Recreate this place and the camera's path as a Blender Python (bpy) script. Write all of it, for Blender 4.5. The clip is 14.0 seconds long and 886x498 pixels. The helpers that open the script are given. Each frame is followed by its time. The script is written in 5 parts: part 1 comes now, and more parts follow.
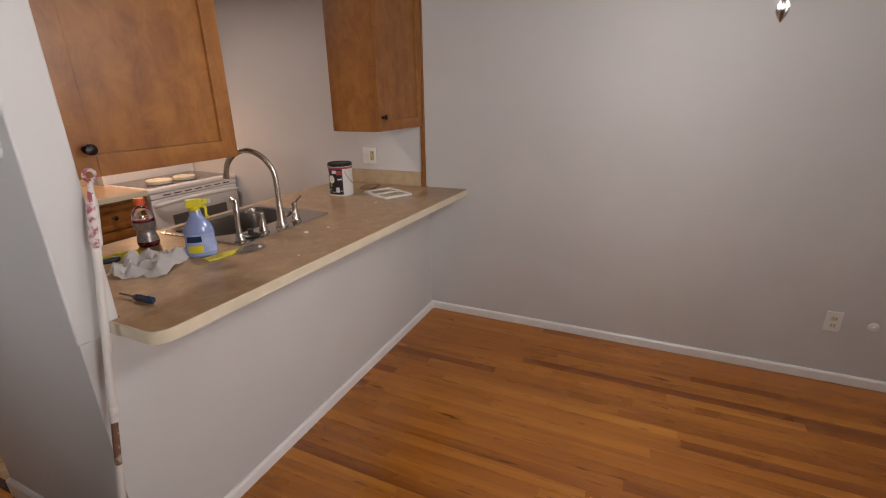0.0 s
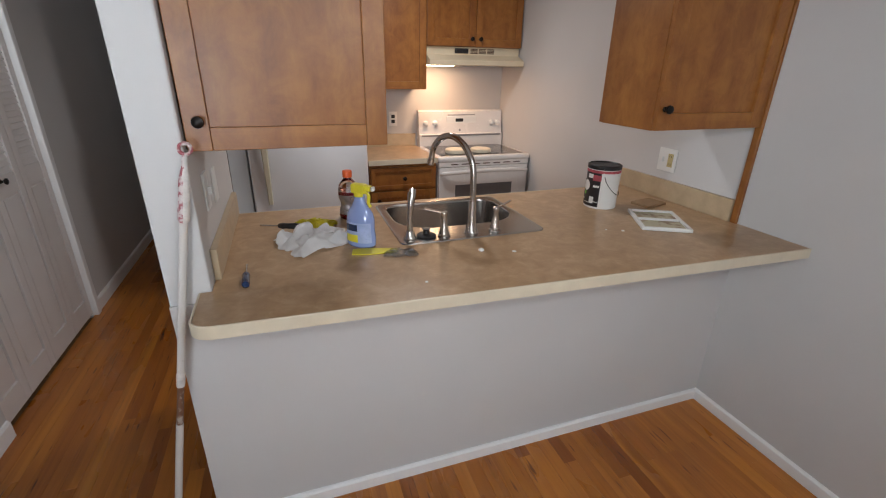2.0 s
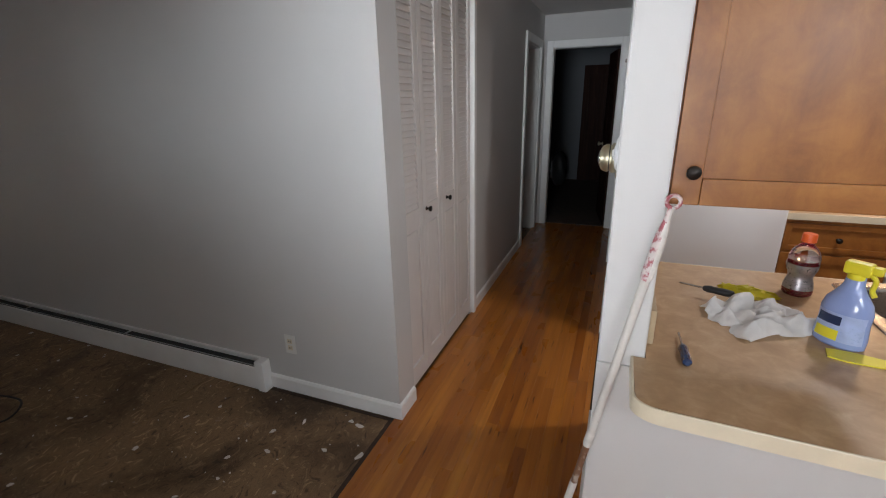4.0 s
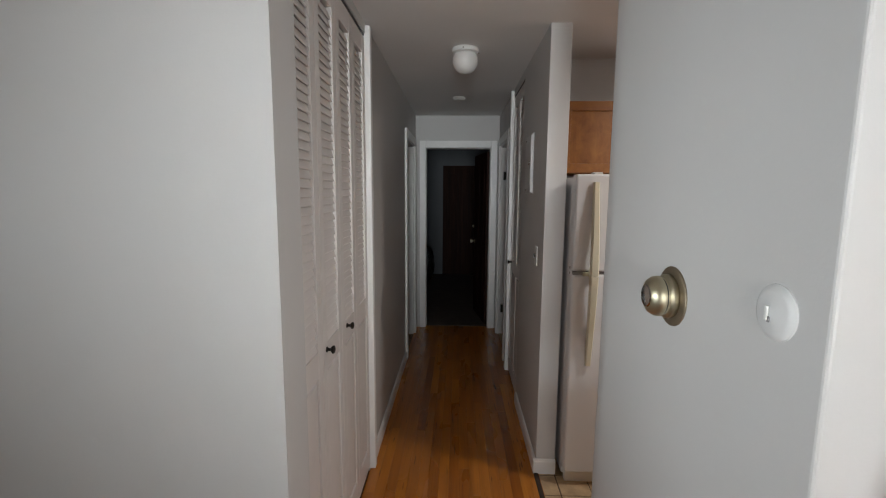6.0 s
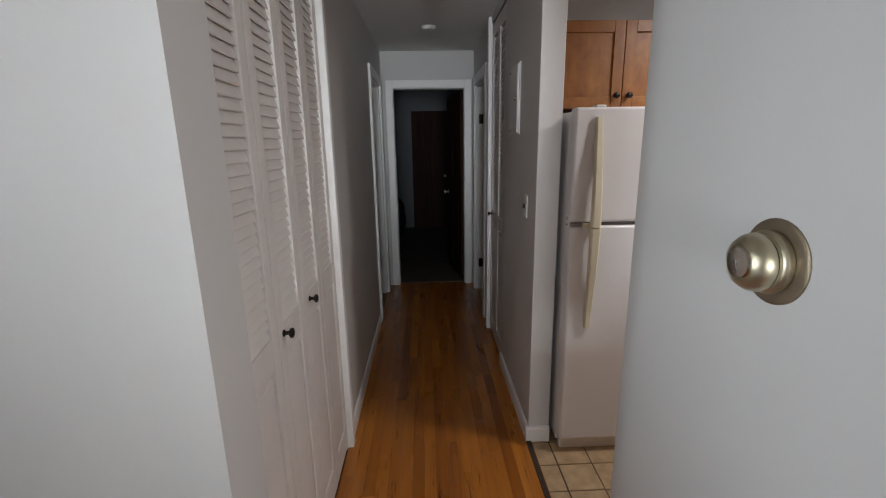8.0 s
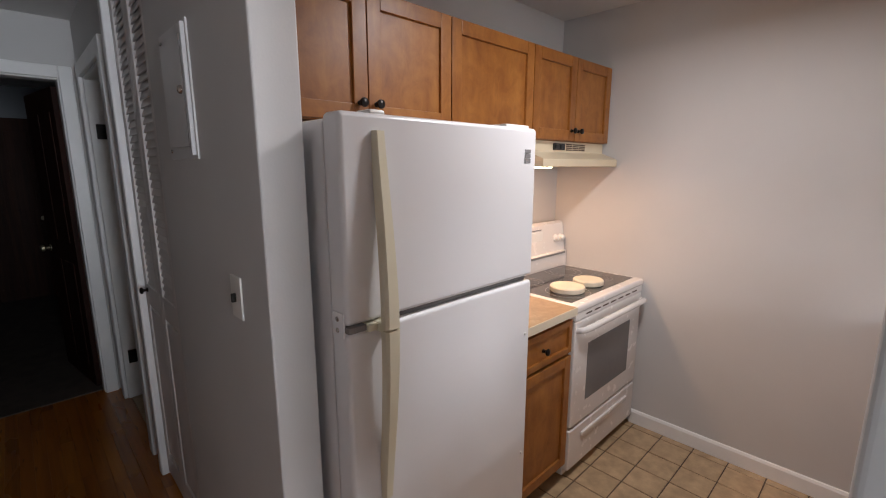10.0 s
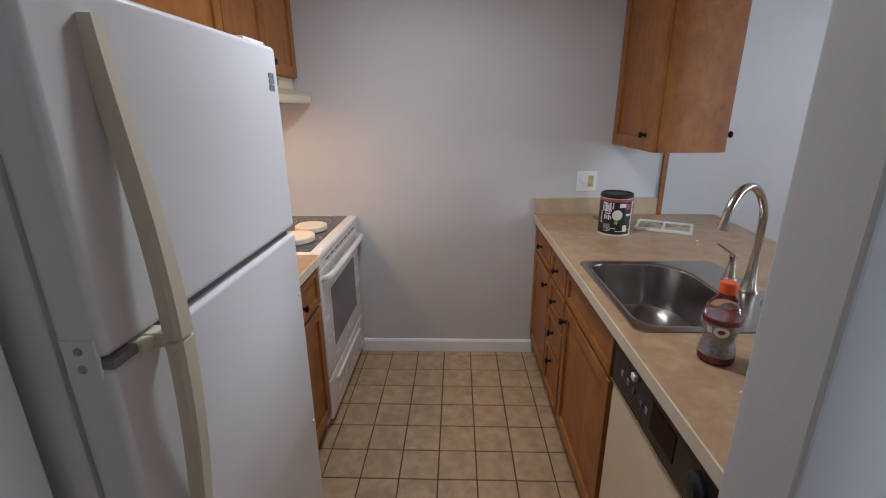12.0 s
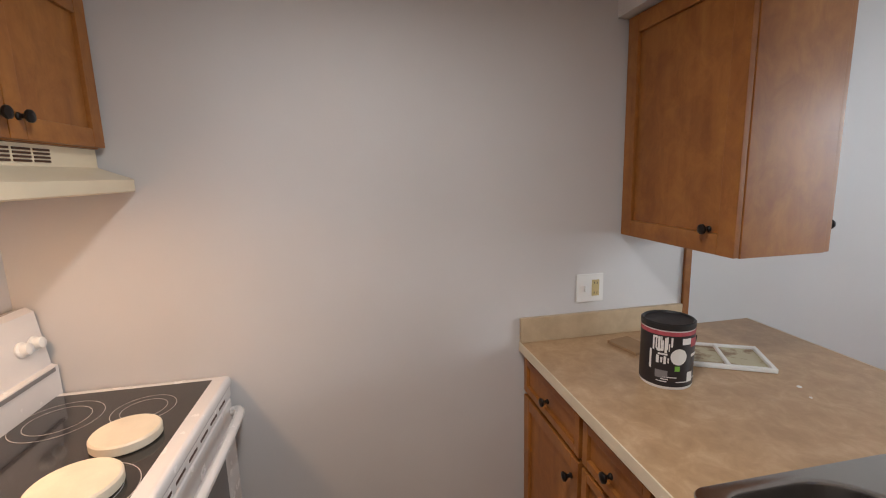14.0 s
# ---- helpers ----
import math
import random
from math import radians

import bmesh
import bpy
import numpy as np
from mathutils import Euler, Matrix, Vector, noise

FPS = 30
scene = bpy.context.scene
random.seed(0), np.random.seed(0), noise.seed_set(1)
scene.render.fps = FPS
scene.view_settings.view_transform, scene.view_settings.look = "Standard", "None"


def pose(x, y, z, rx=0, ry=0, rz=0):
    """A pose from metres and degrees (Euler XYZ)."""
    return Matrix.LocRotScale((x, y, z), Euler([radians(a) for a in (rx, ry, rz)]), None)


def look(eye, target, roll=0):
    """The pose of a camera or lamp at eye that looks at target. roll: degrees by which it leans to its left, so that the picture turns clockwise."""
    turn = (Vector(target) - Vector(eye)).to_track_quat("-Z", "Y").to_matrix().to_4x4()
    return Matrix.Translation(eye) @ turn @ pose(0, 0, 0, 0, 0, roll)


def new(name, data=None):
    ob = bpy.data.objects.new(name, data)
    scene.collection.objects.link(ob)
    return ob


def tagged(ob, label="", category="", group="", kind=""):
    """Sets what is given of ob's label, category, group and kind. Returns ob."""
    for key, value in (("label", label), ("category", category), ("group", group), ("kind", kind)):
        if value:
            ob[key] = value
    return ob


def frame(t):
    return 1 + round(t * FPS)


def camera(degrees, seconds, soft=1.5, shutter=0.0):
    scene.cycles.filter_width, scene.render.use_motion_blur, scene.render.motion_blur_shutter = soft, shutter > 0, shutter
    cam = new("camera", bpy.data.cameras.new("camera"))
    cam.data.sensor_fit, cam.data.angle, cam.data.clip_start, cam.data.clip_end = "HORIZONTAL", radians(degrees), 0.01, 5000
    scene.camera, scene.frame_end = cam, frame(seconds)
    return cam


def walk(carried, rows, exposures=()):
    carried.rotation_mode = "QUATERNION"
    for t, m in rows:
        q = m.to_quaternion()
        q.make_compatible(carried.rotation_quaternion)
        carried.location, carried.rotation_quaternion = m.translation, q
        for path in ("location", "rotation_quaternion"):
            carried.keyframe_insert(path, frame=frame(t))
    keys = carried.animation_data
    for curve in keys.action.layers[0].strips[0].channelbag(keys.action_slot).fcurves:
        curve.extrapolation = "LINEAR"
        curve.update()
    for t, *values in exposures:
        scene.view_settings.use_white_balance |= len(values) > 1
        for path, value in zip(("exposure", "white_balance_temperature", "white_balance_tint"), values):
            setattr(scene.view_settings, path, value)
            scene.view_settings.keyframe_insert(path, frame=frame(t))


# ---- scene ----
cam = camera(90.2, 14.0, soft=1.1)
PATH = [
    (0, (-2.762, -1.336, 1.522), (-1.037, -0.562, 0.871), -0.9),
    (0.5, (-2.499, -1.42, 1.528), (-0.967, -0.376, 0.778), -0.9),
    (1, (-2.301, -1.469, 1.527), (-1.024, -0.153, 0.728), 0.1),
    (1.5, (-2.058, -1.354, 1.531), (-0.967, 0.126, 0.744), 1.2),
    (2, (-1.838, -1.295, 1.538), (-1.222, 0.453, 0.785), 1.0),
    (2.5, (-1.759, -1.377, 1.569), (-1.996, 0.47, 0.839), -0.6),
    (3, (-1.816, -1.405, 1.578), (-2.639, 0.284, 0.892), -2.4),
    (5.5, (-2.68, -0.532, 1.55), (-2.909, 1.408, 1.119), 0.8),
    (6, (-2.669, -0.537, 1.6), (-2.735, 1.444, 1.345), 0.4),
    (6.5, (-2.656, -0.587, 1.639), (-2.622, 1.407, 1.484), -0.6),
    (7, (-2.679, -0.537, 1.588), (-2.663, 1.432, 1.245), -0.9),
    (9.5, (-2.727, 0.601, 1.553), (-1.928, 2.361, 1.039), -1.1),
    (10, (-2.601, 0.859, 1.577), (-1.232, 2.269, 1.204), 0.0),
    (10.5, (-2.622, 1.04, 1.608), (-0.781, 1.811, 1.478), 1.4),
    (11, (-2.662, 1.143, 1.651), (-0.674, 1.355, 1.706), 0.7),
    (11.5, (-2.671, 1.198, 1.644), (-0.678, 1.22, 1.47), 0.4),
    (12, (-2.607, 1.233, 1.533), (-0.701, 1.294, 0.93), -0.4),
    (12.5, (-2.406, 1.234, 1.485), (-0.605, 1.37, 0.626), -3.0),
    (13, (-2.161, 1.172, 1.503), (-0.348, 1.258, 0.664), -3.8),
    (13.5, (-1.894, 1.203, 1.52), (-0.017, 1.206, 0.831), -3.7),
    (14, (-1.578, 1.366, 1.6), (0.362, 0.998, 1.258), -1.7),
]
walk(cam, [(t, look(eye, target, roll)) for t, eye, target, roll in PATH],
     exposures=[(0.0, 0.05, 6750, 19), (0.6, 0.3, 6250, 10), (1.5, 0.45, 5850, 10), (2.5, -0.05, 5950, 11), (3.0, 0.2, 5950, 12), (5.3, 0.55, 6200, 9), (7.2, 0.5, 6250, 9), (9.5, 0.65, 5750, 14), (10.0, 0.6, 5950, 13), (10.5, 0.65, 5550, 11), (11.5, 0.3, 5350, 8), (12.5, 0.2, 5600, 11), (13.0, 0.05, 5950, 13), (13.5, 0.35, 6000, 11), (14.0, 0.48, 5900, 10)])

# ---- light ----
world = bpy.data.worlds.new("world")
scene.world = world
world.use_nodes = True
sky = world.node_tree.nodes.new("ShaderNodeTexSky")
sky.sky_type, sky.sun_disc, sky.sun_elevation, sky.sun_rotation = "NISHITA", False, radians(4), radians(200)
world.node_tree.links.new(sky.outputs[0], world.node_tree.nodes["Background"].inputs[0])
world.node_tree.nodes["Background"].inputs[1].default_value = 0.05

CEIL = 2.455
CHANDELIER = (-1.3, -1.611)
KITCHEN_LAMP = (-1.135, 1.295)


def point_lamp(name, at, watts, color, radius):
    data = bpy.data.lights.new(name, "POINT")
    data.energy, data.color, data.shadow_soft_size = watts, color, radius
    ob = new(name, data)
    ob.location = at
    return ob


def area_lamp(name, m, watts, color, sx, sy, spread=180, shape="RECTANGLE"):
    data = bpy.data.lights.new(name, "AREA")
    data.shape, data.size, data.size_y, data.energy, data.color, data.spread = shape, sx, sy, watts, color, radians(spread)
    ob = new(name, data)
    ob.matrix_world = m
    return ob


# added fill lamps, one under each chandelier shade, standing in for a carried light
for k in range(5):
    a = radians(72 * k + 20)
    point_lamp("chandelier_fill_light", (CHANDELIER[0] + 0.2 * math.cos(a), CHANDELIER[1] + 0.2 * math.sin(a), 1.82), 5.4, (0.97, 1.0, 0.98), 0.04)
# kitchen ceiling bulb
area_lamp("kitchen_bulb_light", pose(KITCHEN_LAMP[0], KITCHEN_LAMP[1], CEIL - 0.117), 11.0, (1.0, 0.94, 0.87), 0.2, 0.2, 172, "ELLIPSE")
# range hood bulb
area_lamp("hood_bulb_light", pose(-0.645, 2.21, 1.556), 2.7, (1.0, 0.56, 0.29), 0.22, 0.1)
# fill lamps in added, unseen windows, standing in for a carried light
area_lamp("west_fill_light", look((-7.36, -0.95, 1.45), (-2.2, 0.25, 1.5)), 2.3, (0.93, 1.0, 1.0), 1.1, 1.2, 25)
area_lamp("south_fill_beam", look((-2.65, -3.55, 1.45), (-2.8, 0, 1.8)), 2.6, (0.97, 1.0, 0.99), 0.9, 1.2, 34)
area_lamp("south_fill_light", look((-2.65, -3.56, 1.45), (-1.5, 0, 1.1)), 6.5, (0.95, 1.0, 0.99), 0.9, 1.2, 80)


# ---- materials ----
def base_nodes(name, rough, metal):
    m = bpy.data.materials.new(name)
    m.use_nodes = True
    n, l = m.node_tree.nodes, m.node_tree.links
    b = n["Principled BSDF"]
    b.inputs["Roughness"].default_value, b.inputs["Metallic"].default_value = rough, metal
    return m, n, l, b


def math_node(n, l, op, a, b):
    q = n.new("ShaderNodeMath")
    q.operation = op
    for i, v in enumerate((a, b)):
        if isinstance(v, (int, float)):
            q.inputs[i].default_value = v
        else:
            l.new(v, q.inputs[i])
    return q.outputs[0]


def coords(n, l, scale=(1, 1, 1), shift=False):
    """Object coordinates, stretched; shift: moved by each object's own random number."""
    c = n.new("ShaderNodeTexCoord")
    m = n.new("ShaderNodeMapping")
    m.inputs["Scale"].default_value = scale
    l.new(c.outputs["Object"], m.inputs["Vector"])
    if shift:
        o = n.new("ShaderNodeObjectInfo")
        g = n.new("ShaderNodeNewGeometry")
        s = math_node(n, l, "ADD", o.outputs["Random"], g.outputs["Random Per Island"])
        s = math_node(n, l, "MULTIPLY", s, 37.0)
        v = n.new("ShaderNodeCombineXYZ")
        for i in range(3):
            l.new(s, v.inputs[i])
        l.new(v.outputs[0], m.inputs["Location"])
    return m.outputs[0]


def noise_node(n, l, vec, scale, detail=4, rough=0.55, distortion=0.0):
    t = n.new("ShaderNodeTexNoise")
    t.inputs["Scale"].default_value, t.inputs["Detail"].default_value = scale, detail
    t.inputs["Roughness"].default_value, t.inputs["Distortion"].default_value = rough, distortion
    l.new(vec, t.inputs["Vector"])
    return t.outputs["Fac"]


def ramp(n, l, fac, stops):
    r = n.new("ShaderNodeValToRGB")
    while len(r.color_ramp.elements) < len(stops):
        r.color_ramp.elements.new(0.5)
    for e, (p, c) in zip(r.color_ramp.elements, stops):
        e.position, e.color = p, (*c, 1)
    l.new(fac, r.inputs[0])
    return r.outputs[0]


def blend(n, l, kind, fac, a, b):
    x = n.new("ShaderNodeMix")
    x.data_type, x.blend_type = "RGBA", kind
    if isinstance(fac, (int, float)):
        x.inputs[0].default_value = fac
    else:
        l.new(fac, x.inputs[0])
    for i, v in ((6, a), (7, b)):
        if isinstance(v, tuple):
            x.inputs[i].default_value = (*v, 1)
        else:
            l.new(v, x.inputs[i])
    return x.outputs[2]


def bump(n, l, b, height, strength, distance=0.002):
    q = n.new("ShaderNodeBump")
    q.inputs["Strength"].default_value, q.inputs["Distance"].default_value = strength, distance
    l.new(height, q.inputs["Height"])
    l.new(q.outputs[0], b.inputs["Normal"])


def shade(col, k):
    return tuple(min(1.0, c * k) for c in col)


def plain(name, col, rough=0.5, metal=0.0, var=0.08, scale=5, grain=0.15, gscale=220, coat=0.0, shift=False, rvar=0.1):
    """A painted, moulded or metal surface: broad unevenness, fine grain, uneven gloss."""
    m, n, l, b = base_nodes(name, rough, metal)
    v = coords(n, l, shift=shift)
    big = noise_node(n, l, v, scale, 5)
    fine = noise_node(n, l, v, gscale, 2)
    c = ramp(n, l, big, ((0.3, shade(col, 1 - var)), (0.7, shade(col, 1 + var))))
    c = blend(n, l, "MULTIPLY", var, c, ramp(n, l, fine, ((0.3, (0.7, 0.7, 0.7)), (0.7, (1, 1, 1)))))
    l.new(c, b.inputs["Base Color"])
    mid = noise_node(n, l, v, scale * 4, 4)
    r = n.new("ShaderNodeMapRange")
    r.inputs[3].default_value, r.inputs[4].default_value = max(0.02, rough - rvar), min(1, rough + rvar)
    l.new(mid, r.inputs[0])
    l.new(r.outputs[0], b.inputs["Roughness"])
    if grain:
        bump(n, l, b, fine, grain, 0.0008)
    b.inputs["Coat Weight"].default_value = coat
    return m


def timber(name, dark, mid, light, along, rough=0.35, fine=28, shift=False, coat=0.0, streak=0.25, blotch=0.0, fleck=0.0):
    """Varnished wood, with its grain running along x, y or z."""
    m, n, l, b = base_nodes(name, rough, 0)
    s = [fine, fine, fine]
    s[along] = fine * 0.06
    v = coords(n, l, s, shift)
    g = noise_node(n, l, v, 1.0, 6, 0.6, 0.6)
    s2 = [2.4, 2.4, 2.4]
    s2[along] = 0.9
    w = noise_node(n, l, coords(n, l, s2, shift), 1.4, 3, 0.5, 0.3)
    c = ramp(n, l, g, ((0.28, dark), (0.5, mid), (0.74, light)))
    c = blend(n, l, "MULTIPLY", 0.55, c, ramp(n, l, w, ((0.3, (0.72, 0.66, 0.6)), (0.7, (1.0, 1.0, 1.0)))))
    s3 = [70, 70, 70]
    s3[along] = 1.6
    k = noise_node(n, l, coords(n, l, s3, shift), 1.0, 3, 0.7)
    c = blend(n, l, "MULTIPLY", streak, c, ramp(n, l, k, ((0.32, (0.3, 0.22, 0.16)), (0.5, (1, 1, 1)))))
    if blotch:
        k2 = noise_node(n, l, coords(n, l, (1, 1, 0.7)), 13.0, 7, 0.68, 0.5)
        c = blend(n, l, "MULTIPLY", blotch, c, ramp(n, l, k2, ((0.35, (0.6, 0.5, 0.42)), (0.62, (1, 1, 1)))))
    if fleck:
        s4 = [75, 75, 75]
        s4[along] = 5.5
        k3 = noise_node(n, l, coords(n, l, s4, shift), 1.0, 2, 0.5)
        c = blend(n, l, "MULTIPLY", fleck, c, ramp(n, l, k3, ((0.27, (0.25, 0.17, 0.12)), (0.33, (1, 1, 1)))))
    if shift:
        o = n.new("ShaderNodeObjectInfo")
        q = n.new("ShaderNodeNewGeometry")
        f = math_node(n, l, "FRACT", math_node(n, l, "ADD", o.outputs["Random"], q.outputs["Random Per Island"]), 0.0)
        c = blend(n, l, "MULTIPLY", 1.0, c, ramp(n, l, f, ((0.0, (0.55, 0.44, 0.36)), (0.14, (0.78, 0.7, 0.62)), (0.6, (0.93, 0.9, 0.86)), (0.9, (1.0, 1.0, 1.0)), (1.0, (1.12, 1.2, 1.3)))))
    l.new(c, b.inputs["Base Color"])
    r = n.new("ShaderNodeMapRange")
    r.inputs[3].default_value, r.inputs[4].default_value = rough - 0.08, rough + 0.12
    l.new(w, r.inputs[0])
    l.new(r.outputs[0], b.inputs["Roughness"])
    b.inputs["Coat Weight"].default_value = coat
    b.inputs["Coat Roughness"].default_value = 0.25
    bump(n, l, b, g, 0.08, 0.001)
    return m


def glow(name, col, strength):
    m, n, l, b = base_nodes(name, 0.5, 0)
    b.inputs["Base Color"].default_value = (*col, 1)
    b.inputs["Emission Color"].default_value, b.inputs["Emission Strength"].default_value = (*col, 1), strength
    return m


def clear(name, col, rough=0.05, ior=1.45):
    m, n, l, b = base_nodes(name, rough, 0)
    b.inputs["Base Color"].default_value = (*col, 1)
    b.inputs["Transmission Weight"].default_value, b.inputs["IOR"].default_value = 1.0, ior
    return m


def two_tone(name, a, b, scale, lo=0.5):
    """Paint worn through in patches."""
    m, n, l, s = base_nodes(name, 0.5, 0)
    v = coords(n, l)
    f = noise_node(n, l, v, scale, 5, 0.6)
    l.new(ramp(n, l, f, ((lo, a), (lo + 0.1, b))), s.inputs["Base Color"])
    bump(n, l, s, f, 0.3, 0.001)
    return m


WALL = plain("grey_wall_paint", (0.60, 0.585, 0.575), 0.55, var=0.025, scale=2.2, grain=0.25, gscale=160)
# bedroom blue-grey, darkened so its colour holds the unlit room's shade
BEDROOM = plain("shade_darkened_blue_grey", (0.12, 0.13, 0.145), 0.6, var=0.03, scale=2.2, grain=0.25, gscale=160)
CEILING = plain("white_ceiling_paint", (0.74, 0.73, 0.72), 0.8, var=0.03, scale=1.5, grain=0.3, gscale=140)
TRIM = plain("white_trim_paint", (0.86, 0.85, 0.84), 0.35, var=0.04, scale=7, grain=0.08)
CHIMEPAINT = plain("painted_over_plastic", (0.66, 0.65, 0.645), 0.4, var=0.02, scale=9, grain=0.05)
DOORPAINT = plain("off_white_door_paint", (0.72, 0.68, 0.66), 0.45, var=0.04, scale=6, grain=0.12)
CABINET = timber("honey_maple", (0.285, 0.104, 0.019), (0.345, 0.136, 0.025), (0.405, 0.172, 0.035), 2, 0.4, 9, streak=0.03, blotch=0.75)
CABINET_H = timber("honey_maple_rail", (0.285, 0.104, 0.019), (0.345, 0.136, 0.025), (0.405, 0.172, 0.035), 0, 0.4, 9, streak=0.03, blotch=0.75)
# recess shadow put into a colour, for toe kicks and vent slots
SHADOWGAP = plain("painted_recess_shadow", (0.06, 0.022, 0.008), 0.6)
BRONZE = plain("oil_rubbed_bronze", (0.022, 0.018, 0.016), 0.34, 0.7, var=0.2, grain=0.05)
OAK = timber("oak_floor_finish", (0.36, 0.117, 0.011), (0.5, 0.179, 0.018), (0.6, 0.235, 0.028), 1, 0.27, 13, shift=True, coat=0.22, streak=0.2, fleck=0.9)
DARKOAK = timber("dark_stained_wood", (0.018, 0.006, 0.004), (0.03, 0.01, 0.006), (0.045, 0.016, 0.009), 2, 0.6, 22)
DARKOAK.node_tree.nodes["Principled BSDF"].inputs["Specular IOR Level"].default_value = 0.15
TILE = plain("tan_floor_tile", (0.46, 0.325, 0.19), 0.33, var=0.22, scale=15, grain=0.12, gscale=90, shift=True)
GROUT = plain("dark_grout", (0.1, 0.068, 0.044), 0.9, var=0.2, scale=20, grain=0.4)


def laminate_material():
    """Tan laminate: a soft cloudy print, even gloss, a few pale scuffs."""
    m, n, l, b = base_nodes("tan_laminate", 0.3, 0)
    v = coords(n, l)
    c = ramp(n, l, noise_node(n, l, v, 15, 6, 0.66, 0.4), ((0.33, (0.36, 0.225, 0.118)), (0.52, (0.43, 0.28, 0.152)), (0.7, (0.52, 0.355, 0.21))))
    w = noise_node(n, l, coords(n, l, (1, 2.2, 1)), 3.2, 6, 0.7, 0.8)
    c = blend(n, l, "MIX", ramp(n, l, w, ((0.6, (0, 0, 0)), (0.75, (0.2, 0.2, 0.2)))), c, (0.55, 0.42, 0.31))
    l.new(c, b.inputs["Base Color"])
    return m


LAMINATE = laminate_material()
EDGE = plain("cream_laminate_edge", (0.66, 0.575, 0.43), 0.4, var=0.06, scale=14, grain=0.05)
SPLASH = plain("pale_tan_laminate", (0.47, 0.36, 0.23), 0.35, var=0.1, scale=16, grain=0.05)
STEEL = plain("brushed_stainless_steel", (0.42, 0.395, 0.37), 0.25, 1.0, var=0.03, scale=3, grain=0, rvar=0.03)
NICKEL = plain("brushed_nickel", (0.52, 0.48, 0.44), 0.24, 1.0, var=0.06, grain=0.03)
BRASS = plain("aged_brass", (0.5, 0.45, 0.32), 0.4, 1.0, var=0.1, grain=0.03)
APPLIANCE = plain("white_appliance_enamel", (0.77, 0.765, 0.78), 0.3, var=0.008, scale=3, grain=0, coat=0.2, rvar=0.01)
STOVEWHITE = plain("white_stove_enamel", (0.76, 0.72, 0.69), 0.25, var=0.03, scale=4, grain=0.03, coat=0.3)
HANDLE = plain("yellowed_white_plastic", (0.78, 0.735, 0.57), 0.4, var=0.03, scale=6, grain=0.05)
ALMOND = plain("almond_enamel", (0.68, 0.58, 0.41), 0.35, var=0.05, scale=5, grain=0.04)
BLACKGLASS = plain("black_ceramic_glass", (0.018, 0.014, 0.013), 0.1, var=0.1, grain=0, coat=0.4, rvar=0.04)
OVENGLASS = plain("grey_oven_glass", (0.16, 0.15, 0.148), 0.16, var=0.06, grain=0, rvar=0.04)
BLACK = plain("black_plastic", (0.015, 0.015, 0.016), 0.4, var=0.1, grain=0.08)
GASKET = plain("dark_grey_gasket", (0.16, 0.15, 0.15), 0.7, var=0.1)
GREY = plain("grey_plastic", (0.22, 0.21, 0.21), 0.45, var=0.08, grain=0.08)
WHITE = plain("white_plastic", (0.78, 0.77, 0.74), 0.35, var=0.02, grain=0.03)
CREAM = plain("cream_stoneware", (0.7, 0.62, 0.48), 0.4, var=0.08, scale=14, grain=0.06)
YELLOWED = plain("yellowed_receptacle", (0.52, 0.42, 0.2), 0.4)
RING = plain("printed_burner_ring", (0.42, 0.38, 0.36), 0.3)
BLUE = plain("blue_cleaner_liquid", (0.28, 0.36, 0.66), 0.18, var=0.06, grain=0, coat=0.4)
YELLOW = plain("yellow_plastic", (0.75, 0.66, 0.03), 0.38, var=0.06)
ORANGE = plain("orange_plastic_cap", (0.75, 0.12, 0.02), 0.38)
RED = plain("red_drink", (0.22, 0.008, 0.02), 0.12, var=0.1, grain=0, coat=0.5)
CLEAR = clear("clear_plastic", (0.95, 0.93, 0.93))
CLOTH = plain("white_cotton_cloth", (0.9, 0.885, 0.88), 0.9, var=0.04, scale=25, grain=0.3, gscale=300)
CARD = plain("brown_cardboard", (0.3, 0.19, 0.1), 0.85, var=0.1, scale=20, grain=0.2)
LABEL = plain("black_paper_label", (0.02, 0.017, 0.02), 0.4, var=0.2, scale=20, grain=0.05)
WORNPINK = two_tone("worn_pink_paint", (0.32, 0.07, 0.085), (0.6, 0.52, 0.5), 38, 0.44)
TRAYSTAIN = two_tone("stained_pale_tray", (0.5, 0.45, 0.3), (0.26, 0.17, 0.1), 16)
PINK = plain("pink_red_paint", (0.45, 0.08, 0.1), 0.5, var=0.25, scale=40, grain=0.2)
POLE = two_tone("chipped_white_pole", (0.62, 0.58, 0.54), (0.25, 0.15, 0.12), 15, 0.6)
RUSTY = two_tone("rust_brown_steel", (0.16, 0.075, 0.04), (0.4, 0.33, 0.28), 42, 0.52)
AGEDBRONZE = plain("dull_brown_brass", (0.27, 0.215, 0.15), 0.5, 0.9, var=0.15, scale=30, grain=0.05)
TIPGREY = two_tone("paint_smeared_rubber", (0.04, 0.04, 0.045), (0.5, 0.47, 0.44), 45, 0.5)
POLEWHITE = plain("paint_spattered_white", (0.66, 0.62, 0.58), 0.5, var=0.18, scale=30, grain=0.2, gscale=120)
GREEN = plain("green_print", (0.2, 0.5, 0.06), 0.5)
SCREWBLUE = plain("translucent_blue_handle", (0.012, 0.03, 0.09), 0.2, coat=0.5)
CARPET = plain("brown_carpet", (0.12, 0.09, 0.075), 0.95, var=0.2, scale=12, grain=0.9, gscale=300)
FROST = plain("frosted_glass", (0.75, 0.74, 0.72), 0.3, var=0.02, grain=0.02, coat=0.4)
BULB = glow("lit_bulb", (1.0, 0.76, 0.48), 9)
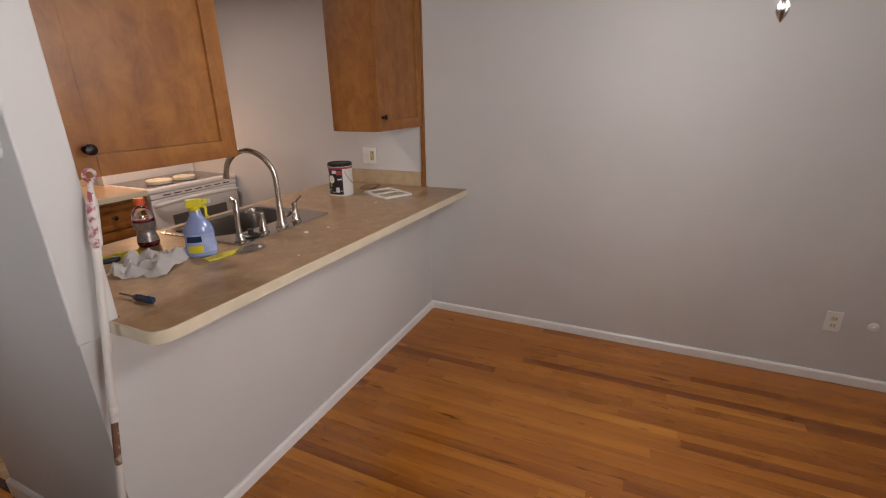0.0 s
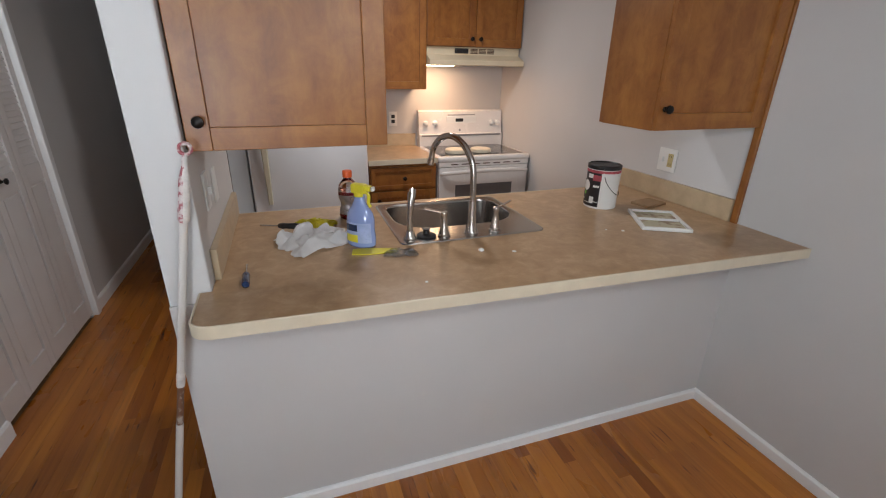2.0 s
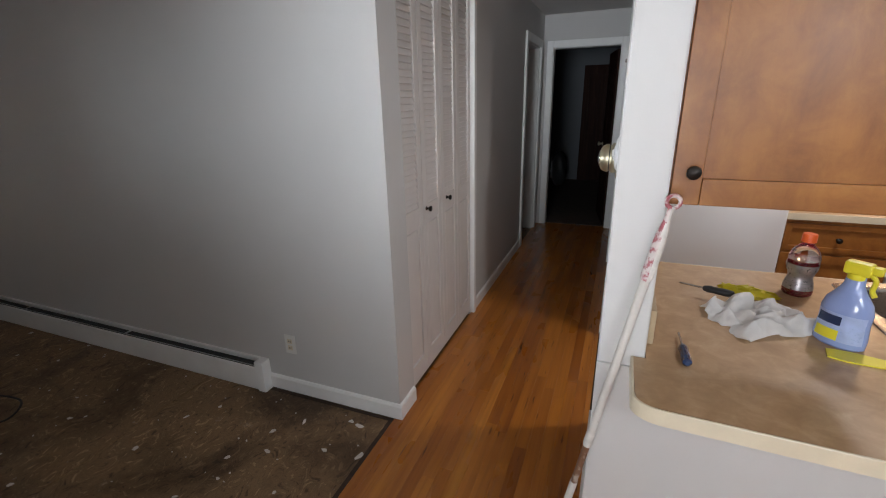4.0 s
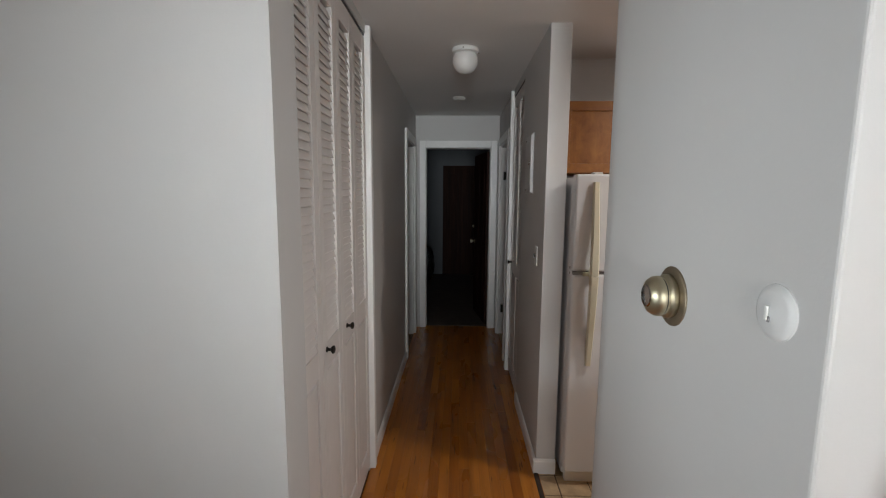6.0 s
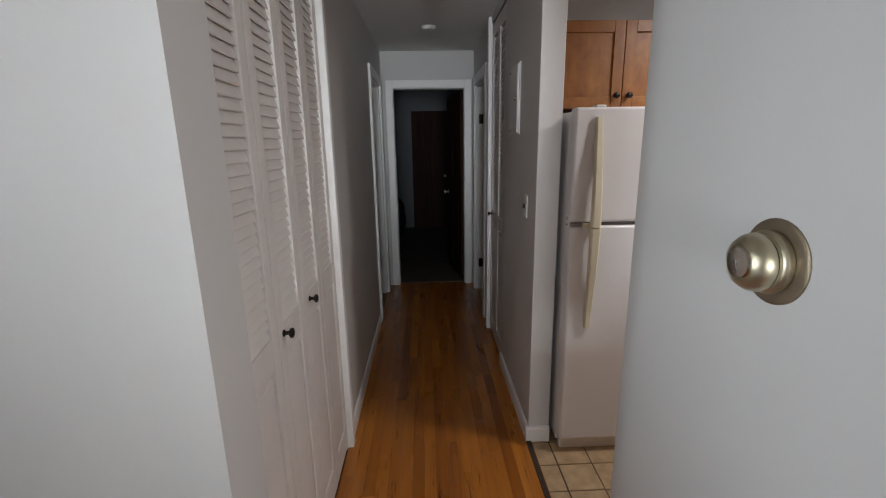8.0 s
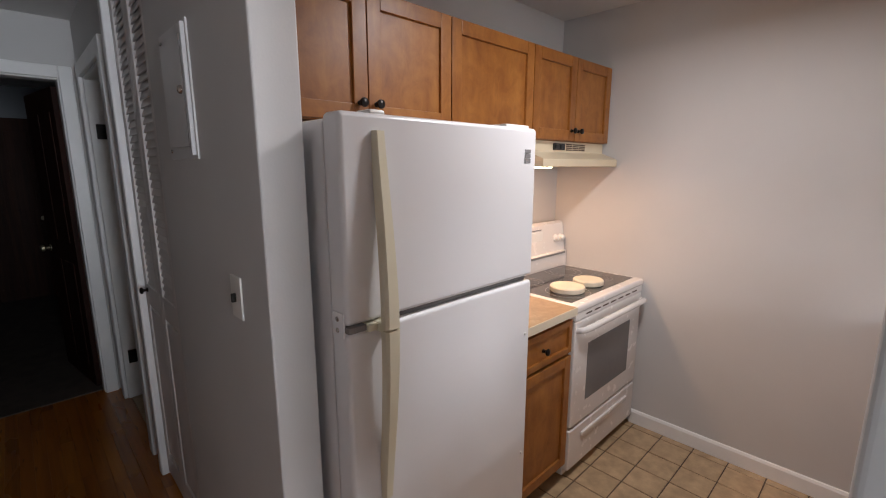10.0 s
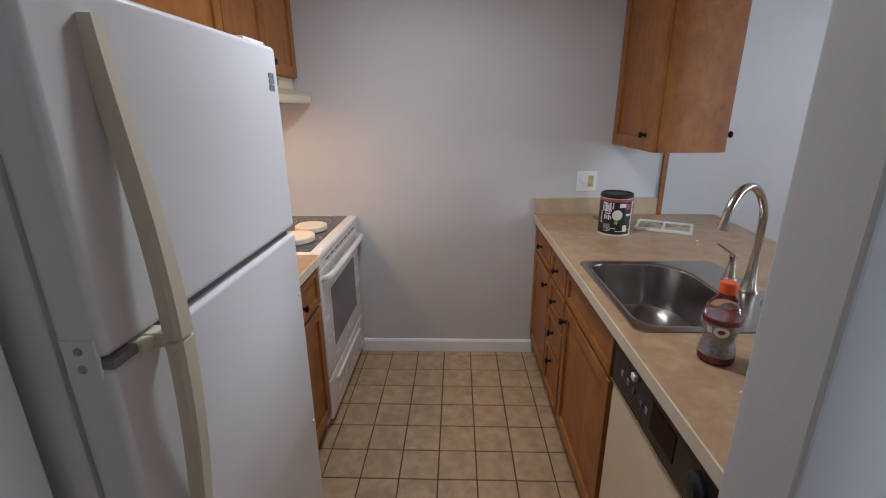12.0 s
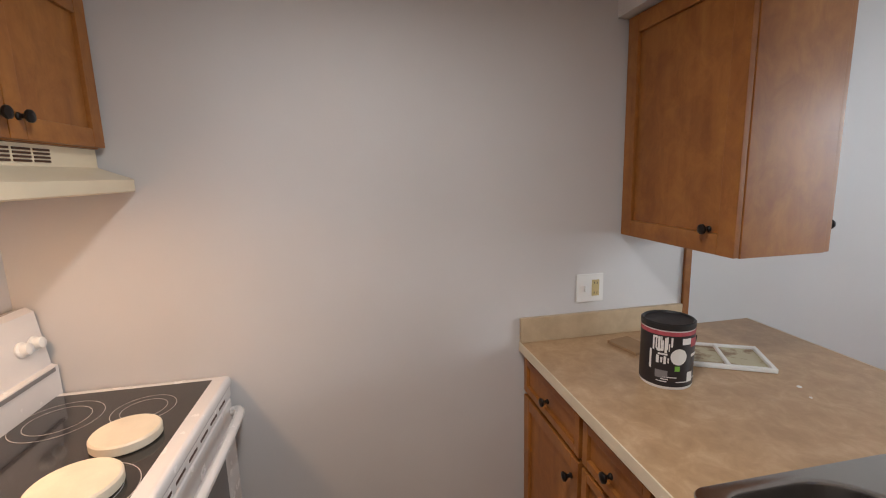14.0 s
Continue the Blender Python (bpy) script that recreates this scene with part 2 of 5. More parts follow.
HOODBULB = glow("lit_hood_lens", (1.0, 0.72, 0.4), 9)
BAG = clear("wrinkled_clear_plastic", (0.92, 0.94, 0.97), 0.22, 1.25)
PANE = clear("window_glass", (1, 1, 1), 0.0)
CORD = plain("black_rubber_cord", (0.012, 0.01, 0.01), 0.5)
SEAMDARK = plain("dirty_floor_edge", (0.05, 0.03, 0.02), 0.9, var=0.3, scale=30)


def plywood_material():
    m, n, l, b = base_nodes("stained_plywood", 0.6, 0)
    v = coords(n, l)
    g = noise_node(n, l, coords(n, l, (6.5, 4.5, 6.5)), 1.7, 7, 0.65, 3.2)
    c = ramp(n, l, g, ((0.34, (0.085, 0.05, 0.025)), (0.47, (0.25, 0.155, 0.075)), (0.54, (0.17, 0.105, 0.05)), (0.66, (0.42, 0.285, 0.15))))
    s = noise_node(n, l, v, 1.7, 6, 0.65, 0.5)
    c = blend(n, l, "MULTIPLY", 0.9, c, ramp(n, l, s, ((0.36, (0.26, 0.21, 0.18)), (0.56, (1, 0.97, 0.95)))))
    p = noise_node(n, l, v, 5.5, 7, 0.7)
    c = blend(n, l, "MIX", ramp(n, l, p, ((0.63, (0, 0, 0)), (0.78, (0.55, 0.55, 0.55)))), c, (0.45, 0.41, 0.36))
    k = noise_node(n, l, v, 34, 4, 0.6)
    c = blend(n, l, "MIX", ramp(n, l, k, ((0.68, (0, 0, 0)), (0.74, (0.5, 0.5, 0.5)))), c, (0.4, 0.36, 0.32))
    l.new(c, b.inputs["Base Color"])
    bump(n, l, b, g, 0.35, 0.003)
    return m


PLY = plywood_material()


# ---- mesh tools ----
def box(bm, a, b, bevel=0.0, seg=2):
    """A box between two corners, with its edges rounded."""
    lo, hi = [min(p, q) for p, q in zip(a, b)], [max(p, q) for p, q in zip(a, b)]
    made = bmesh.ops.create_cube(bm, size=1)["verts"]
    for v in made:
        v.co = Vector([lo[i] + (v.co[i] + 0.5) * (hi[i] - lo[i]) for i in range(3)])
    if bevel:
        edges = list({e for v in made for e in v.link_edges})
        bmesh.ops.bevel(bm, geom=edges, offset=min(bevel, 0.45 * min(hi[i] - lo[i] for i in range(3))), segments=seg, affect="EDGES", profile=0.5)
    return bm


def lathe(bm, profile, m, seg=24, cap=True):
    """A turned shape: radii and heights round the z axis of m."""
    rings = []
    for r, z in profile:
        rings.append([bm.verts.new(m @ Vector((r * math.cos(2 * math.pi * k / seg), r * math.sin(2 * math.pi * k / seg), z))) for k in range(seg)])
    for p, q in zip(rings, rings[1:]):
        for k in range(seg):
            bm.faces.new((p[k], p[(k + 1) % seg], q[(k + 1) % seg], q[k]))
    if cap:
        if profile[0][0] > 1e-4:
            bm.faces.new(list(reversed(rings[0])))
        if profile[-1][0] > 1e-4:
            bm.faces.new(rings[-1])
    return bm


def smooth_path(pts, steps=8):
    """A soft curve through the points."""
    p = [Vector(q) for q in pts]
    p = [2 * p[0] - p[1]] + p + [2 * p[-1] - p[-2]]
    out = []
    for i in range(1, len(p) - 2):
        for s in range(steps):
            t = s / steps
            out.append(0.5 * (2 * p[i] + (p[i + 1] - p[i - 1]) * t + (2 * p[i - 1] - 5 * p[i] + 4 * p[i + 1] - p[i + 2]) * t * t
                              + (3 * p[i] - p[i - 1] - 3 * p[i + 1] + p[i + 2]) * t ** 3))
    return out + [p[-2]]


def tube(bm, pts, radius, seg=12, flat=1.0):
    """A tube along the points; radius may be a list."""
    pts = [Vector(p) for p in pts]
    rad = radius if isinstance(radius, (list, tuple)) else [radius] * len(pts)
    up, rings = Vector((0.123, 0.31, 0.94)).normalized(), []
    for i, p in enumerate(pts):
        d = (pts[min(i + 1, len(pts) - 1)] - pts[max(i - 1, 0)]).normalized()
        side = d.cross(up)
        if side.length < 0.05:
            side = d.cross(Vector((1, 0, 0)))
        side.normalize()
        up = side.cross(d).normalized()
        rings.append([bm.verts.new(p + rad[i] * (side * math.cos(2 * math.pi * k / seg) + flat * up * math.sin(2 * math.pi * k / seg))) for k in range(seg)])
    for p, q in zip(rings, rings[1:]):
        for k in range(seg):
            bm.faces.new((p[k], p[(k + 1) % seg], q[(k + 1) % seg], q[k]))
    bm.faces.new(list(reversed(rings[0])))
    bm.faces.new(rings[-1])
    return bm


def prism(bm, outline, z0, z1):
    """An outline in the ground plane drawn up from z0 to z1."""
    lo = [bm.verts.new((x, y, z0)) for x, y in outline]
    hi = [bm.verts.new((x, y, z1)) for x, y in outline]
    bm.faces.new(list(reversed(lo)))
    bm.faces.new(hi)
    for k in range(len(lo)):
        q = (k + 1) % len(lo)
        bm.faces.new((lo[k], lo[q], hi[q], hi[k]))
    return bm


def sweep_x(bm, section, x0, x1):
    """A section of (y, z) drawn from x0 to x1."""
    a = [bm.verts.new((x0, y, z)) for y, z in section]
    b = [bm.verts.new((x1, y, z)) for y, z in section]
    bm.faces.new(a)
    bm.faces.new(list(reversed(b)))
    for k in range(len(a)):
        q = (k + 1) % len(a)
        bm.faces.new((a[k], b[k], b[q], a[q]))
    bmesh.ops.recalc_face_normals(bm, faces=bm.faces[:])
    return bm


def rounded(x0, y0, x1, y1, r, seg=5):
    """The outline of a rectangle with round corners; r one radius or four (from x1,y1 round)."""
    rs = r if isinstance(r, (list, tuple)) else [r] * 4
    out = []
    for (cx, cy, a0), q in zip(((x1, y1, 0), (x0, y1, 90), (x0, y0, 180), (x1, y0, 270)), rs):
        ox, oy = cx + (-q if cx == x1 else q), cy + (-q if cy == y1 else q)
        for k in range(seg + 1):
            a = radians(a0 + 90 * k / seg)
            out.append((ox + q * math.cos(a), oy + q * math.sin(a)))
    return out


def B(*args, **kw):
    return box(bmesh.new(), *args, **kw)


def T(x, y, z, rx=0, ry=0, rz=0):
    return pose(x, y, z, rx, ry, rz)


origins = {}


def weigh_normals(me, limit=math.cos(radians(36))):
    """Soft shading in which large flat faces keep their own direction."""
    me.update()
    around = {}
    for p in me.polygons:
        for v in p.vertices:
            around.setdefault(v, []).append((p.normal.copy(), p.area))
    out = []
    for p in me.polygons:
        for v in p.vertices:
            s = Vector()
            for nrm, area in around[v]:
                if nrm.dot(p.normal) > limit:
                    s += nrm * area
            out.append((s if s.length > 1e-12 else p.normal).normalized())
    me.normals_split_custom_set(out)


def put_mesh(name, bm, material, smooth):
    bmesh.ops.recalc_face_normals(bm, faces=bm.faces[:])
    me = bpy.data.meshes.new(name)
    bm.to_mesh(me)
    bm.free()
    if smooth:
        me.polygons.foreach_set("use_smooth", [True] * len(me.polygons))
        weigh_normals(me)
    me.materials.append(material)
    return me


def thing(name, at, label, category, group="", kind=""):
    ob = new(name)
    ob.empty_display_size = 0.05
    ob.location = at
    origins[ob] = Vector(at)
    return tagged(ob, label, category, group, kind)


def part(name, bm, material, parent, label="", smooth=True):
    """One mesh, given in world places, under a thing or one of its parts."""
    at = origins[parent]
    bm.transform(Matrix.Translation(-at))
    ob = new(name, put_mesh(name, bm, material, smooth))
    ob.parent = parent
    origins[ob] = at
    return tagged(ob, label)


def solid(name, bm, material, label, category, kind="", group="", smooth=True):
    """A thing or a piece of the setting that is one mesh, given in world places."""
    at = sum((v.co for v in bm.verts), Vector()) / max(1, len(bm.verts))
    at.z = min(v.co.z for v in bm.verts)
    bm.transform(Matrix.Translation(-at))
    ob = new(name, put_mesh(name, bm, material, smooth))
    ob.location = at
    origins[ob] = at
    return tagged(ob, label, category, group, kind)


def setting(name, bm, material, label, category):
    return solid(name, bm, material, label, category, kind="structure", smooth=False)


# ---- large structure ----
YB, HL, HR, HD, LRY, SY, WX = 2.455, -3.157, -2.207, 4.58, 0.575, -3.58, -7.4
TH = 0.12
LRX = -3.13

setting("ground", B((-9.5, -6, -0.3), (2, 10, -0.13)), GROUT, "bare dark ground slab under the home", "ground")
setting("subfloor_1", B((-7.6, -3.75, -0.13), (0.15, 8.2, -0.016)), PLY, "dark structural subfloor boards below the flooring", "floor")
setting("ceiling", B((-7.6, -3.75, CEIL), (0.15, 8.2, CEIL + 0.12)), CEILING, "flat white painted plaster ceiling", "ceiling")


def wall(name, boxes, label, material=None):
    bm = bmesh.new()
    for a, b, *bead in boxes:
        if bead:
            prism(bm, rounded(a[0], a[1], b[0], b[1], bead[0], 3), a[2], b[2])
        else:
            box(bm, a, b)
    return setting(name, bm, material or WALL, label, "wall")


wall("wall_east", [((0, SY - TH, -0.02), (TH, YB + TH, CEIL))], "smooth light grey painted wall closing kitchen and dining")
wall("wall_kitchen_back", [((HR + 0.11, YB, -0.02), (0, YB + TH, CEIL))], "light grey painted wall behind stove and fridge")
# the window openings in these two walls are added for the fill lamps
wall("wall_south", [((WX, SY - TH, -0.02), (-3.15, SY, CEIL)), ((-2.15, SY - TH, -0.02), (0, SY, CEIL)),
                    ((-3.15, SY - TH, -0.02), (-2.15, SY, 0.8)), ((-3.15, SY - TH, 2.1), (-2.15, SY, CEIL))], "plain grey wall with an added window opening")
wall("wall_west", [((WX - TH, SY - TH, -0.02), (WX, -1.55, CEIL)), ((WX - TH, -0.35, -0.02), (WX, LRY + TH, CEIL)),
                   ((WX - TH, -1.55, -0.02), (WX, -0.35, 0.8)), ((WX - TH, -1.55, 2.1), (WX, -0.35, CEIL))], "plain grey wall with an added wide window opening")
wall("wall_living_room", [((WX, LRY, -0.02), (LRX, LRY + TH, CEIL)), ((HL - TH, LRY + TH, -0.02), (LRX, 0.745, CEIL))], "light grey wall above the baseboard heater")
wall("wall_hall_west", [((HL - TH, 1.84, -0.02), (HL, 3.60, CEIL)), ((HL - TH, 4.34, -0.02), (HL, HD, CEIL)), ((HL - TH, 3.60, 2.10), (HL, 4.34, CEIL)),
                        ((HL - TH, 0.745, 2.405), (HL, 1.84, CEIL))], "grey hallway wall with a doorway near its end")
wall("wall_hall_east", [((HR, 1.843, -0.02), (HR + 0.11, 2.72, CEIL), 0.005), ((HR, 3.32, -0.02), (HR + 0.11, 3.61, CEIL)), ((HR, 4.38, -0.02), (HR + 0.11, HD, CEIL)),
                        ((HR, 3.61, 2.10), (HR + 0.11, 4.38, CEIL)), ((HR, 2.72, 2.405), (HR + 0.11, 3.32, CEIL))], "grey hallway wall beside the refrigerator")
wall("wall_hall_end", [((HL - TH, HD, -0.02), (-3.05, HD + TH, CEIL)), ((-2.295, HD, -0.02), (HR + 0.11, HD + TH, CEIL)), ((-3.05, HD, 2.11), (-2.295, HD + TH, CEIL))],
     "grey wall round the bedroom doorway")
wall("wall_stub", [((HR, 0.006, 0.8955), (HR + 0.115, 0.855, CEIL), 0.006), ((HR, 0, -0.02), (HR + 0.115, 0.855, 0.8955))], "light grey partition carrying the thermostat")
wall("wall_half", [((HR + 0.115, 0, -0.02), (0, 0.11, 0.8955))], "light grey half wall under the breakfast bar")
wall("wall_soffit", [((HR + 0.115, 0.035, 2.137), (0, 0.392, CEIL))], "grey boxed soffit above the hanging cabinets")
wall("wall_closet_back", [((-3.95, LRY + TH, -0.02), (-3.85, 1.96, CEIL)), ((-3.85, 1.86, -0.02), (HL - TH, 1.96, CEIL))], "plain closet lining wall")
wall("wall_linen_back", [((-1.55, YB + TH, -0.02), (-1.45, 3.36, CEIL)), ((HR + 0.11, 3.34, -0.02), (-1.45, 3.42, CEIL))], "plain linen closet lining wall")
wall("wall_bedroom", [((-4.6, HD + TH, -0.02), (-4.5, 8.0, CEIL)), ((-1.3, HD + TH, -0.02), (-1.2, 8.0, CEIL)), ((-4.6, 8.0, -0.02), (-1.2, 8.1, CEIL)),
                      ((-4.6, HD, -0.02), (HL - TH, HD + TH, CEIL)), ((HR + 0.11, HD, -0.02), (-1.2, HD + TH, CEIL))], "blue-grey bedroom walls beyond the hall, colour darkened for the unlit room", BEDROOM)
wall("wall_bath", [((-0.75, 3.42, -0.02), (-0.65, HD, CEIL)), ((-1.45, 3.34, -0.02), (-0.65, 3.42, CEIL))], "pale bathroom walls")
wall("wall_side_room", [((-5.2, 3.3, -0.02), (-5.1, HD, CEIL)), ((-5.1, 3.3, -0.02), (HL - TH, 3.4, CEIL)), ((-5.2, HD, -0.02), (-4.6, HD + TH, CEIL))], "plain side room walls")
setting("bedroom_carpet", B((-4.5, HD + 0.06, -0.016), (-1.3, 8.0, 0.006)), CARPET, "worn brown bedroom carpet", "carpet")
setting("bath_floor", B((HR + 0.02, 3.42, -0.016), (-0.75, HD, 0.004)), TILE, "tan bathroom floor tile", "floor")


# ---- baseboards, casings ----
def baseboard(name, a, b, out, k=1.0):
    """A board with an eased top along the wall from a to b; out: the way into the room."""
    bm = bmesh.new()
    a, b, o = Vector((*a, 0)), Vector((*b, 0)), Vector((*out, 0)) * 0.014
    sec = ((0, 0.0), (1, 0.0), (1, 0.072), (0.55, 0.084), (0, 0.087))
    p = [bm.verts.new(a + o * s + Vector((0, 0, z * k))) for s, z in sec]
    q = [bm.verts.new(b + o * s + Vector((0, 0, z * k))) for s, z in sec]
    bm.faces.new(p)
    bm.faces.new(list(reversed(q)))
    for s in range(5):
        bm.faces.new((p[s], q[s], q[(s + 1) % 5], p[(s + 1) % 5]))
    return setting(name, bm, TRIM, "white painted wooden baseboard", "baseboard")


baseboard("baseboard_1", (0, 0), (0, SY), (-1, 0), 0.64)
baseboard("baseboard_2", (HR, 0), (-0.014, 0), (0, -1), 0.62)
baseboard("baseboard_3", (0, 1.86), (0, 0.74), (-1, 0))
baseboard("baseboard_4", (-3.97, LRY), (LRX + 0.014, LRY), (0, -1))
baseboard("baseboard_5", (LRX, LRY), (LRX, 0.74), (1, 0))
baseboard("baseboard_6", (HL, 1.885), (HL, 3.52), (1, 0))
baseboard("baseboard_7", (HR, 2.70), (HR, 1.843), (-1, 0))
baseboard("baseboard_8", (HR - 0.014, 1.843), (HR + 0.11, 1.843), (0, -1))
baseboard("baseboard_9", (WX, SY), (WX, LRY), (1, 0))
baseboard("baseboard_10", (HR, 0.855), (HR, 0), (-1, 0))
baseboard("baseboard_11", (HR + 0.115, 0.855), (HR - 0.014, 0.855), (0, 1))


def casing(name, boxes, label="white painted door casing"):
    bm = bmesh.new()
    for a, b in boxes:
        box(bm, a, b, 0.006)
    return setting(name, bm, TRIM, label, "trim")


# bedroom doorway
casing("trim_bedroom_door", [((-3.112, HD - 0.022, 0), (-3.042, HD, 2.178)), ((-2.303, HD - 0.022, 0), (-2.233, HD, 2.178)), ((-3.042, HD - 0.022, 2.103), (-2.303, HD, 2.178)),
                             ((-3.05, HD, 0), (-3.034, HD + TH, 2.11)), ((-2.311, HD, 0), (-2.295, HD + TH, 2.11)), ((-3.034, HD, 2.094), (-2.311, HD + TH, 2.11))])
# doorway in the west side of the hall
casing("trim_side_door", [((HL, 3.525, 0), (HL + 0.022, 3.608, 2.175)), ((HL, 4.332, 0), (HL + 0.022, 4.415, 2.175)), ((HL, 3.608, 2.093), (HL + 0.022, 4.332, 2.175)),
                          ((HL - TH, 3.60, 0), (HL, 3.618, 2.10)), ((HL - TH, 4.322, 0), (HL, 4.34, 2.10)), ((HL - TH, 3.618, 2.082), (HL, 4.322, 2.10))])
# bathroom doorway
casing("trim_bath_door", [((HR - 0.022, 3.535, 0), (HR, 3.618, 2.175)), ((HR - 0.022, 4.372, 0), (HR, 4.455, 2.175)), ((HR - 0.022, 3.618, 2.093), (HR, 4.372, 2.175)),
                          ((HR, 3.61, 0), (HR + 0.11, 3.628, 2.10)), ((HR, 4.362, 0), (HR + 0.11, 4.38, 2.10)), ((HR, 3.628, 2.082), (HR + 0.11, 4.362, 2.10))])
# closet edges
casing("trim_closet_1", [((HL - 0.05, 1.835, 0), (HL + 0.026, 1.885, CEIL - 0.008))], "white painted closet edge post")
casing("trim_closet_2", [((HR - 0.026, 3.315, 0), (HR + 0.05, 3.375, CEIL - 0.008))], "white painted linen closet edge post")
setting("trim_bar_wall", B((-0.014, 0.022, 0.93), (0, 0.052, 2.135), bevel=0.003), CABINET, "thin vertical maple trim strip on the wall", "trim")
setting("trim_threshold", B((HR - 0.012, 0.855, 0), (HR + 0.014, 1.85, 0.006), bevel=0.002), SEAMDARK, "dark metal strip between wood and tile", "trim")
setting("trim_floor_edge", B((HL - 0.03, SY, -0.016), (HL - 0.006, LRY, -0.006)), SEAMDARK, "dirty dark edge of the cut flooring", "trim")

# windows added out of view as settings for the fill lamps
def window(name, m, w, label):
    """A two-pane window, its sill's middle at m, its room side along -y of m."""
    win = thing(name, m.translation, label, "window", kind="structure")
    h = w / 2
    fr = bmesh.new()
    for a, b in (((-h, 0.03, 0), (-h + 0.05, 0.09, 1.3)), ((h - 0.05, 0.03, 0), (h, 0.09, 1.3)), ((-h + 0.05, 0.03, 0), (h - 0.05, 0.09, 0.05)),
                 ((-h + 0.05, 0.03, 1.25), (h - 0.05, 0.09, 1.3)), ((-0.025, 0.03, 0.05), (0.025, 0.09, 1.25))):
        box(fr, a, b, 0.005)
    fr.transform(m)
    part("window_frame", fr, TRIM, win)
    sill = B((-h - 0.05, -0.06, -0.025), (h + 0.05, 0.03, -0.0005), bevel=0.006)
    sill.transform(m)
    part("window_sill", sill, TRIM, win)
    for x0, x1 in ((-h + 0.05, -0.025), (0.025, h - 0.05)):
        g = B((x0, 0.058, 0.05), (x1, 0.064, 1.25))
        g.transform(m)
        part("pane", g, PANE, win).visible_shadow = False


window("added_window_1", T(WX, -0.95, 0.8, 0, 0, 90), 1.2, "added white-framed window, out of view, holding a fill lamp")
window("added_window_2", T(-2.65, SY, 0.8, 0, 0, 180), 1.0, "added narrow white-framed window, out of view, holding fill lamps")


# ---- cabinets ----
def knob(parent, x, y, z, way):
    """A round bronze cabinet knob; way: +1 or -1 along y."""
    bm = bmesh.new()
    lathe(bm, ((0.009, 0), (0.009, 0.004), (0.006, 0.007), (0.0055, 0.014), (0.012, 0.019), (0.0155, 0.024), (0.0145, 0.029), (0.008, 0.032), (0, 0.0325)),
          T(x, y, z, -90 * way), 16, cap=False)
    return part("knob", bm, BRONZE, parent, "dark bronze knob")


def shaker(name, parent, x0, x1, z0, z1, y, way, stile=0.058, knob_at=None):
    """A framed door or drawer front with a sunk panel; its back at y, facing way along y."""
    t = 0.02 * way
    g = 0.0015
    s = min(stile, 0.3 * (z1 - z0), 0.3 * (x1 - x0))
    low = z1 - z0 < 0.25
    ob = part(name, B((x0 + s - 0.006, y, z0 + s - 0.006), (x1 - s + 0.006, y + t * 0.4, z1 - s + 0.006)), CABINET_H if low else CABINET, parent, smooth=False)
    for a, b in (((x0 + g, z0 + g), (x0 + s, z1 - g)), ((x1 - s, z0 + g), (x1 - g, z1 - g))):
        part("stile", B((a[0], y, a[1]), (b[0], y + t, b[1]), bevel=0.0025), CABINET, ob)
    for a, b in (((x0 + s, z0 + g), (x1 - s, z0 + s)), ((x0 + s, z1 - s), (x1 - s, z1 - g))):
        part("rail", B((a[0] + 0.0003, y, a[1]), (b[0] - 0.0003, y + t * 0.985, b[1]), bevel=0.0025), CABINET_H, ob)
    if knob_at:
        knob(ob, knob_at[0], y + t, knob_at[1], way)
    return ob


def cabinet(name, x0, x1, y0, y1, z0, z1, label, group, toe=0.0, body_top=None):
    at = ((x0 + x1) / 2, (y0 + y1) / 2, 0 if toe else z0)
    c = thing(name, at, label, "cabinet", group)
    bm = B((x0 + 0.0008, y0, z0 + toe), (x1 - 0.0008, y1, body_top or z1), bevel=0.0025)
    if body_top:
        part("front_rail", B((x0 + 0.0008, y1 - 0.02, body_top), (x1 - 0.0008, y1, z1)), CABINET_H, c, smooth=False)
    part("body", bm, CABINET, c)
    return c


# hanging cabinets over the breakfast bar, with doors on both sides
HB, HT = 1.325, 2.135
for x0, x1, kx, kk in ((-2.09, -1.549, -2.048, -1.60), (-0.555, -0.012, -0.525, -0.46)):
    near_wall = x1 > -0.1
    c = cabinet("hanging_cabinet", x0, x1, 0.05, 0.335, HB + (0.014 if near_wall else 0), HT,
                "honey maple hanging cabinet over the bar, beside the " + ("end wall" if near_wall else "thermostat partition"), "cabinets hanging over the bar")
    zb = HB + (0.014 if near_wall else 0)
    shaker("door", c, x0 + 0.002, x1 - 0.002, zb, HT - 0.004, 0.05, -1, 0.062, (kx, zb + 0.078))
    shaker("door", c, x0 + 0.002, x1 - 0.002, zb, HT - 0.004, 0.335, 1, 0.062, (kk, zb + 0.075))
setting("soffit_panel", B((-1.546, 0.045, 2.121), (-0.559, 0.39, 2.1345), bevel=0.002), CABINET_H, "maple board under the soffit between cabinets", "panel")

# wall cabinets over the fridge and stove
UY0, UY1, UT = 2.135, YB, 2.13
c = cabinet("wall_cabinet", -2.075, -1.335, UY0, UY1, 1.715, UT, "wide maple wall cabinet above the refrigerator", "wall cabinets")
shaker("door", c, -2.075, -1.72, 1.717, UT - 0.003, UY0, -1, 0.055, (-1.755, 1.775))
shaker("door", c, -1.72, -1.335, 1.717, UT - 0.003, UY0, -1, 0.055, (-1.69, 1.775))
c = cabinet("wall_cabinet", -1.333, -0.790, UY0, UY1, 1.395, UT, "tall maple wall cabinet between refrigerator and stove", "wall cabinets")
shaker("door", c, -1.333, -0.790, 1.397, UT - 0.003, UY0, -1, 0.055, (-1.29, 1.46))
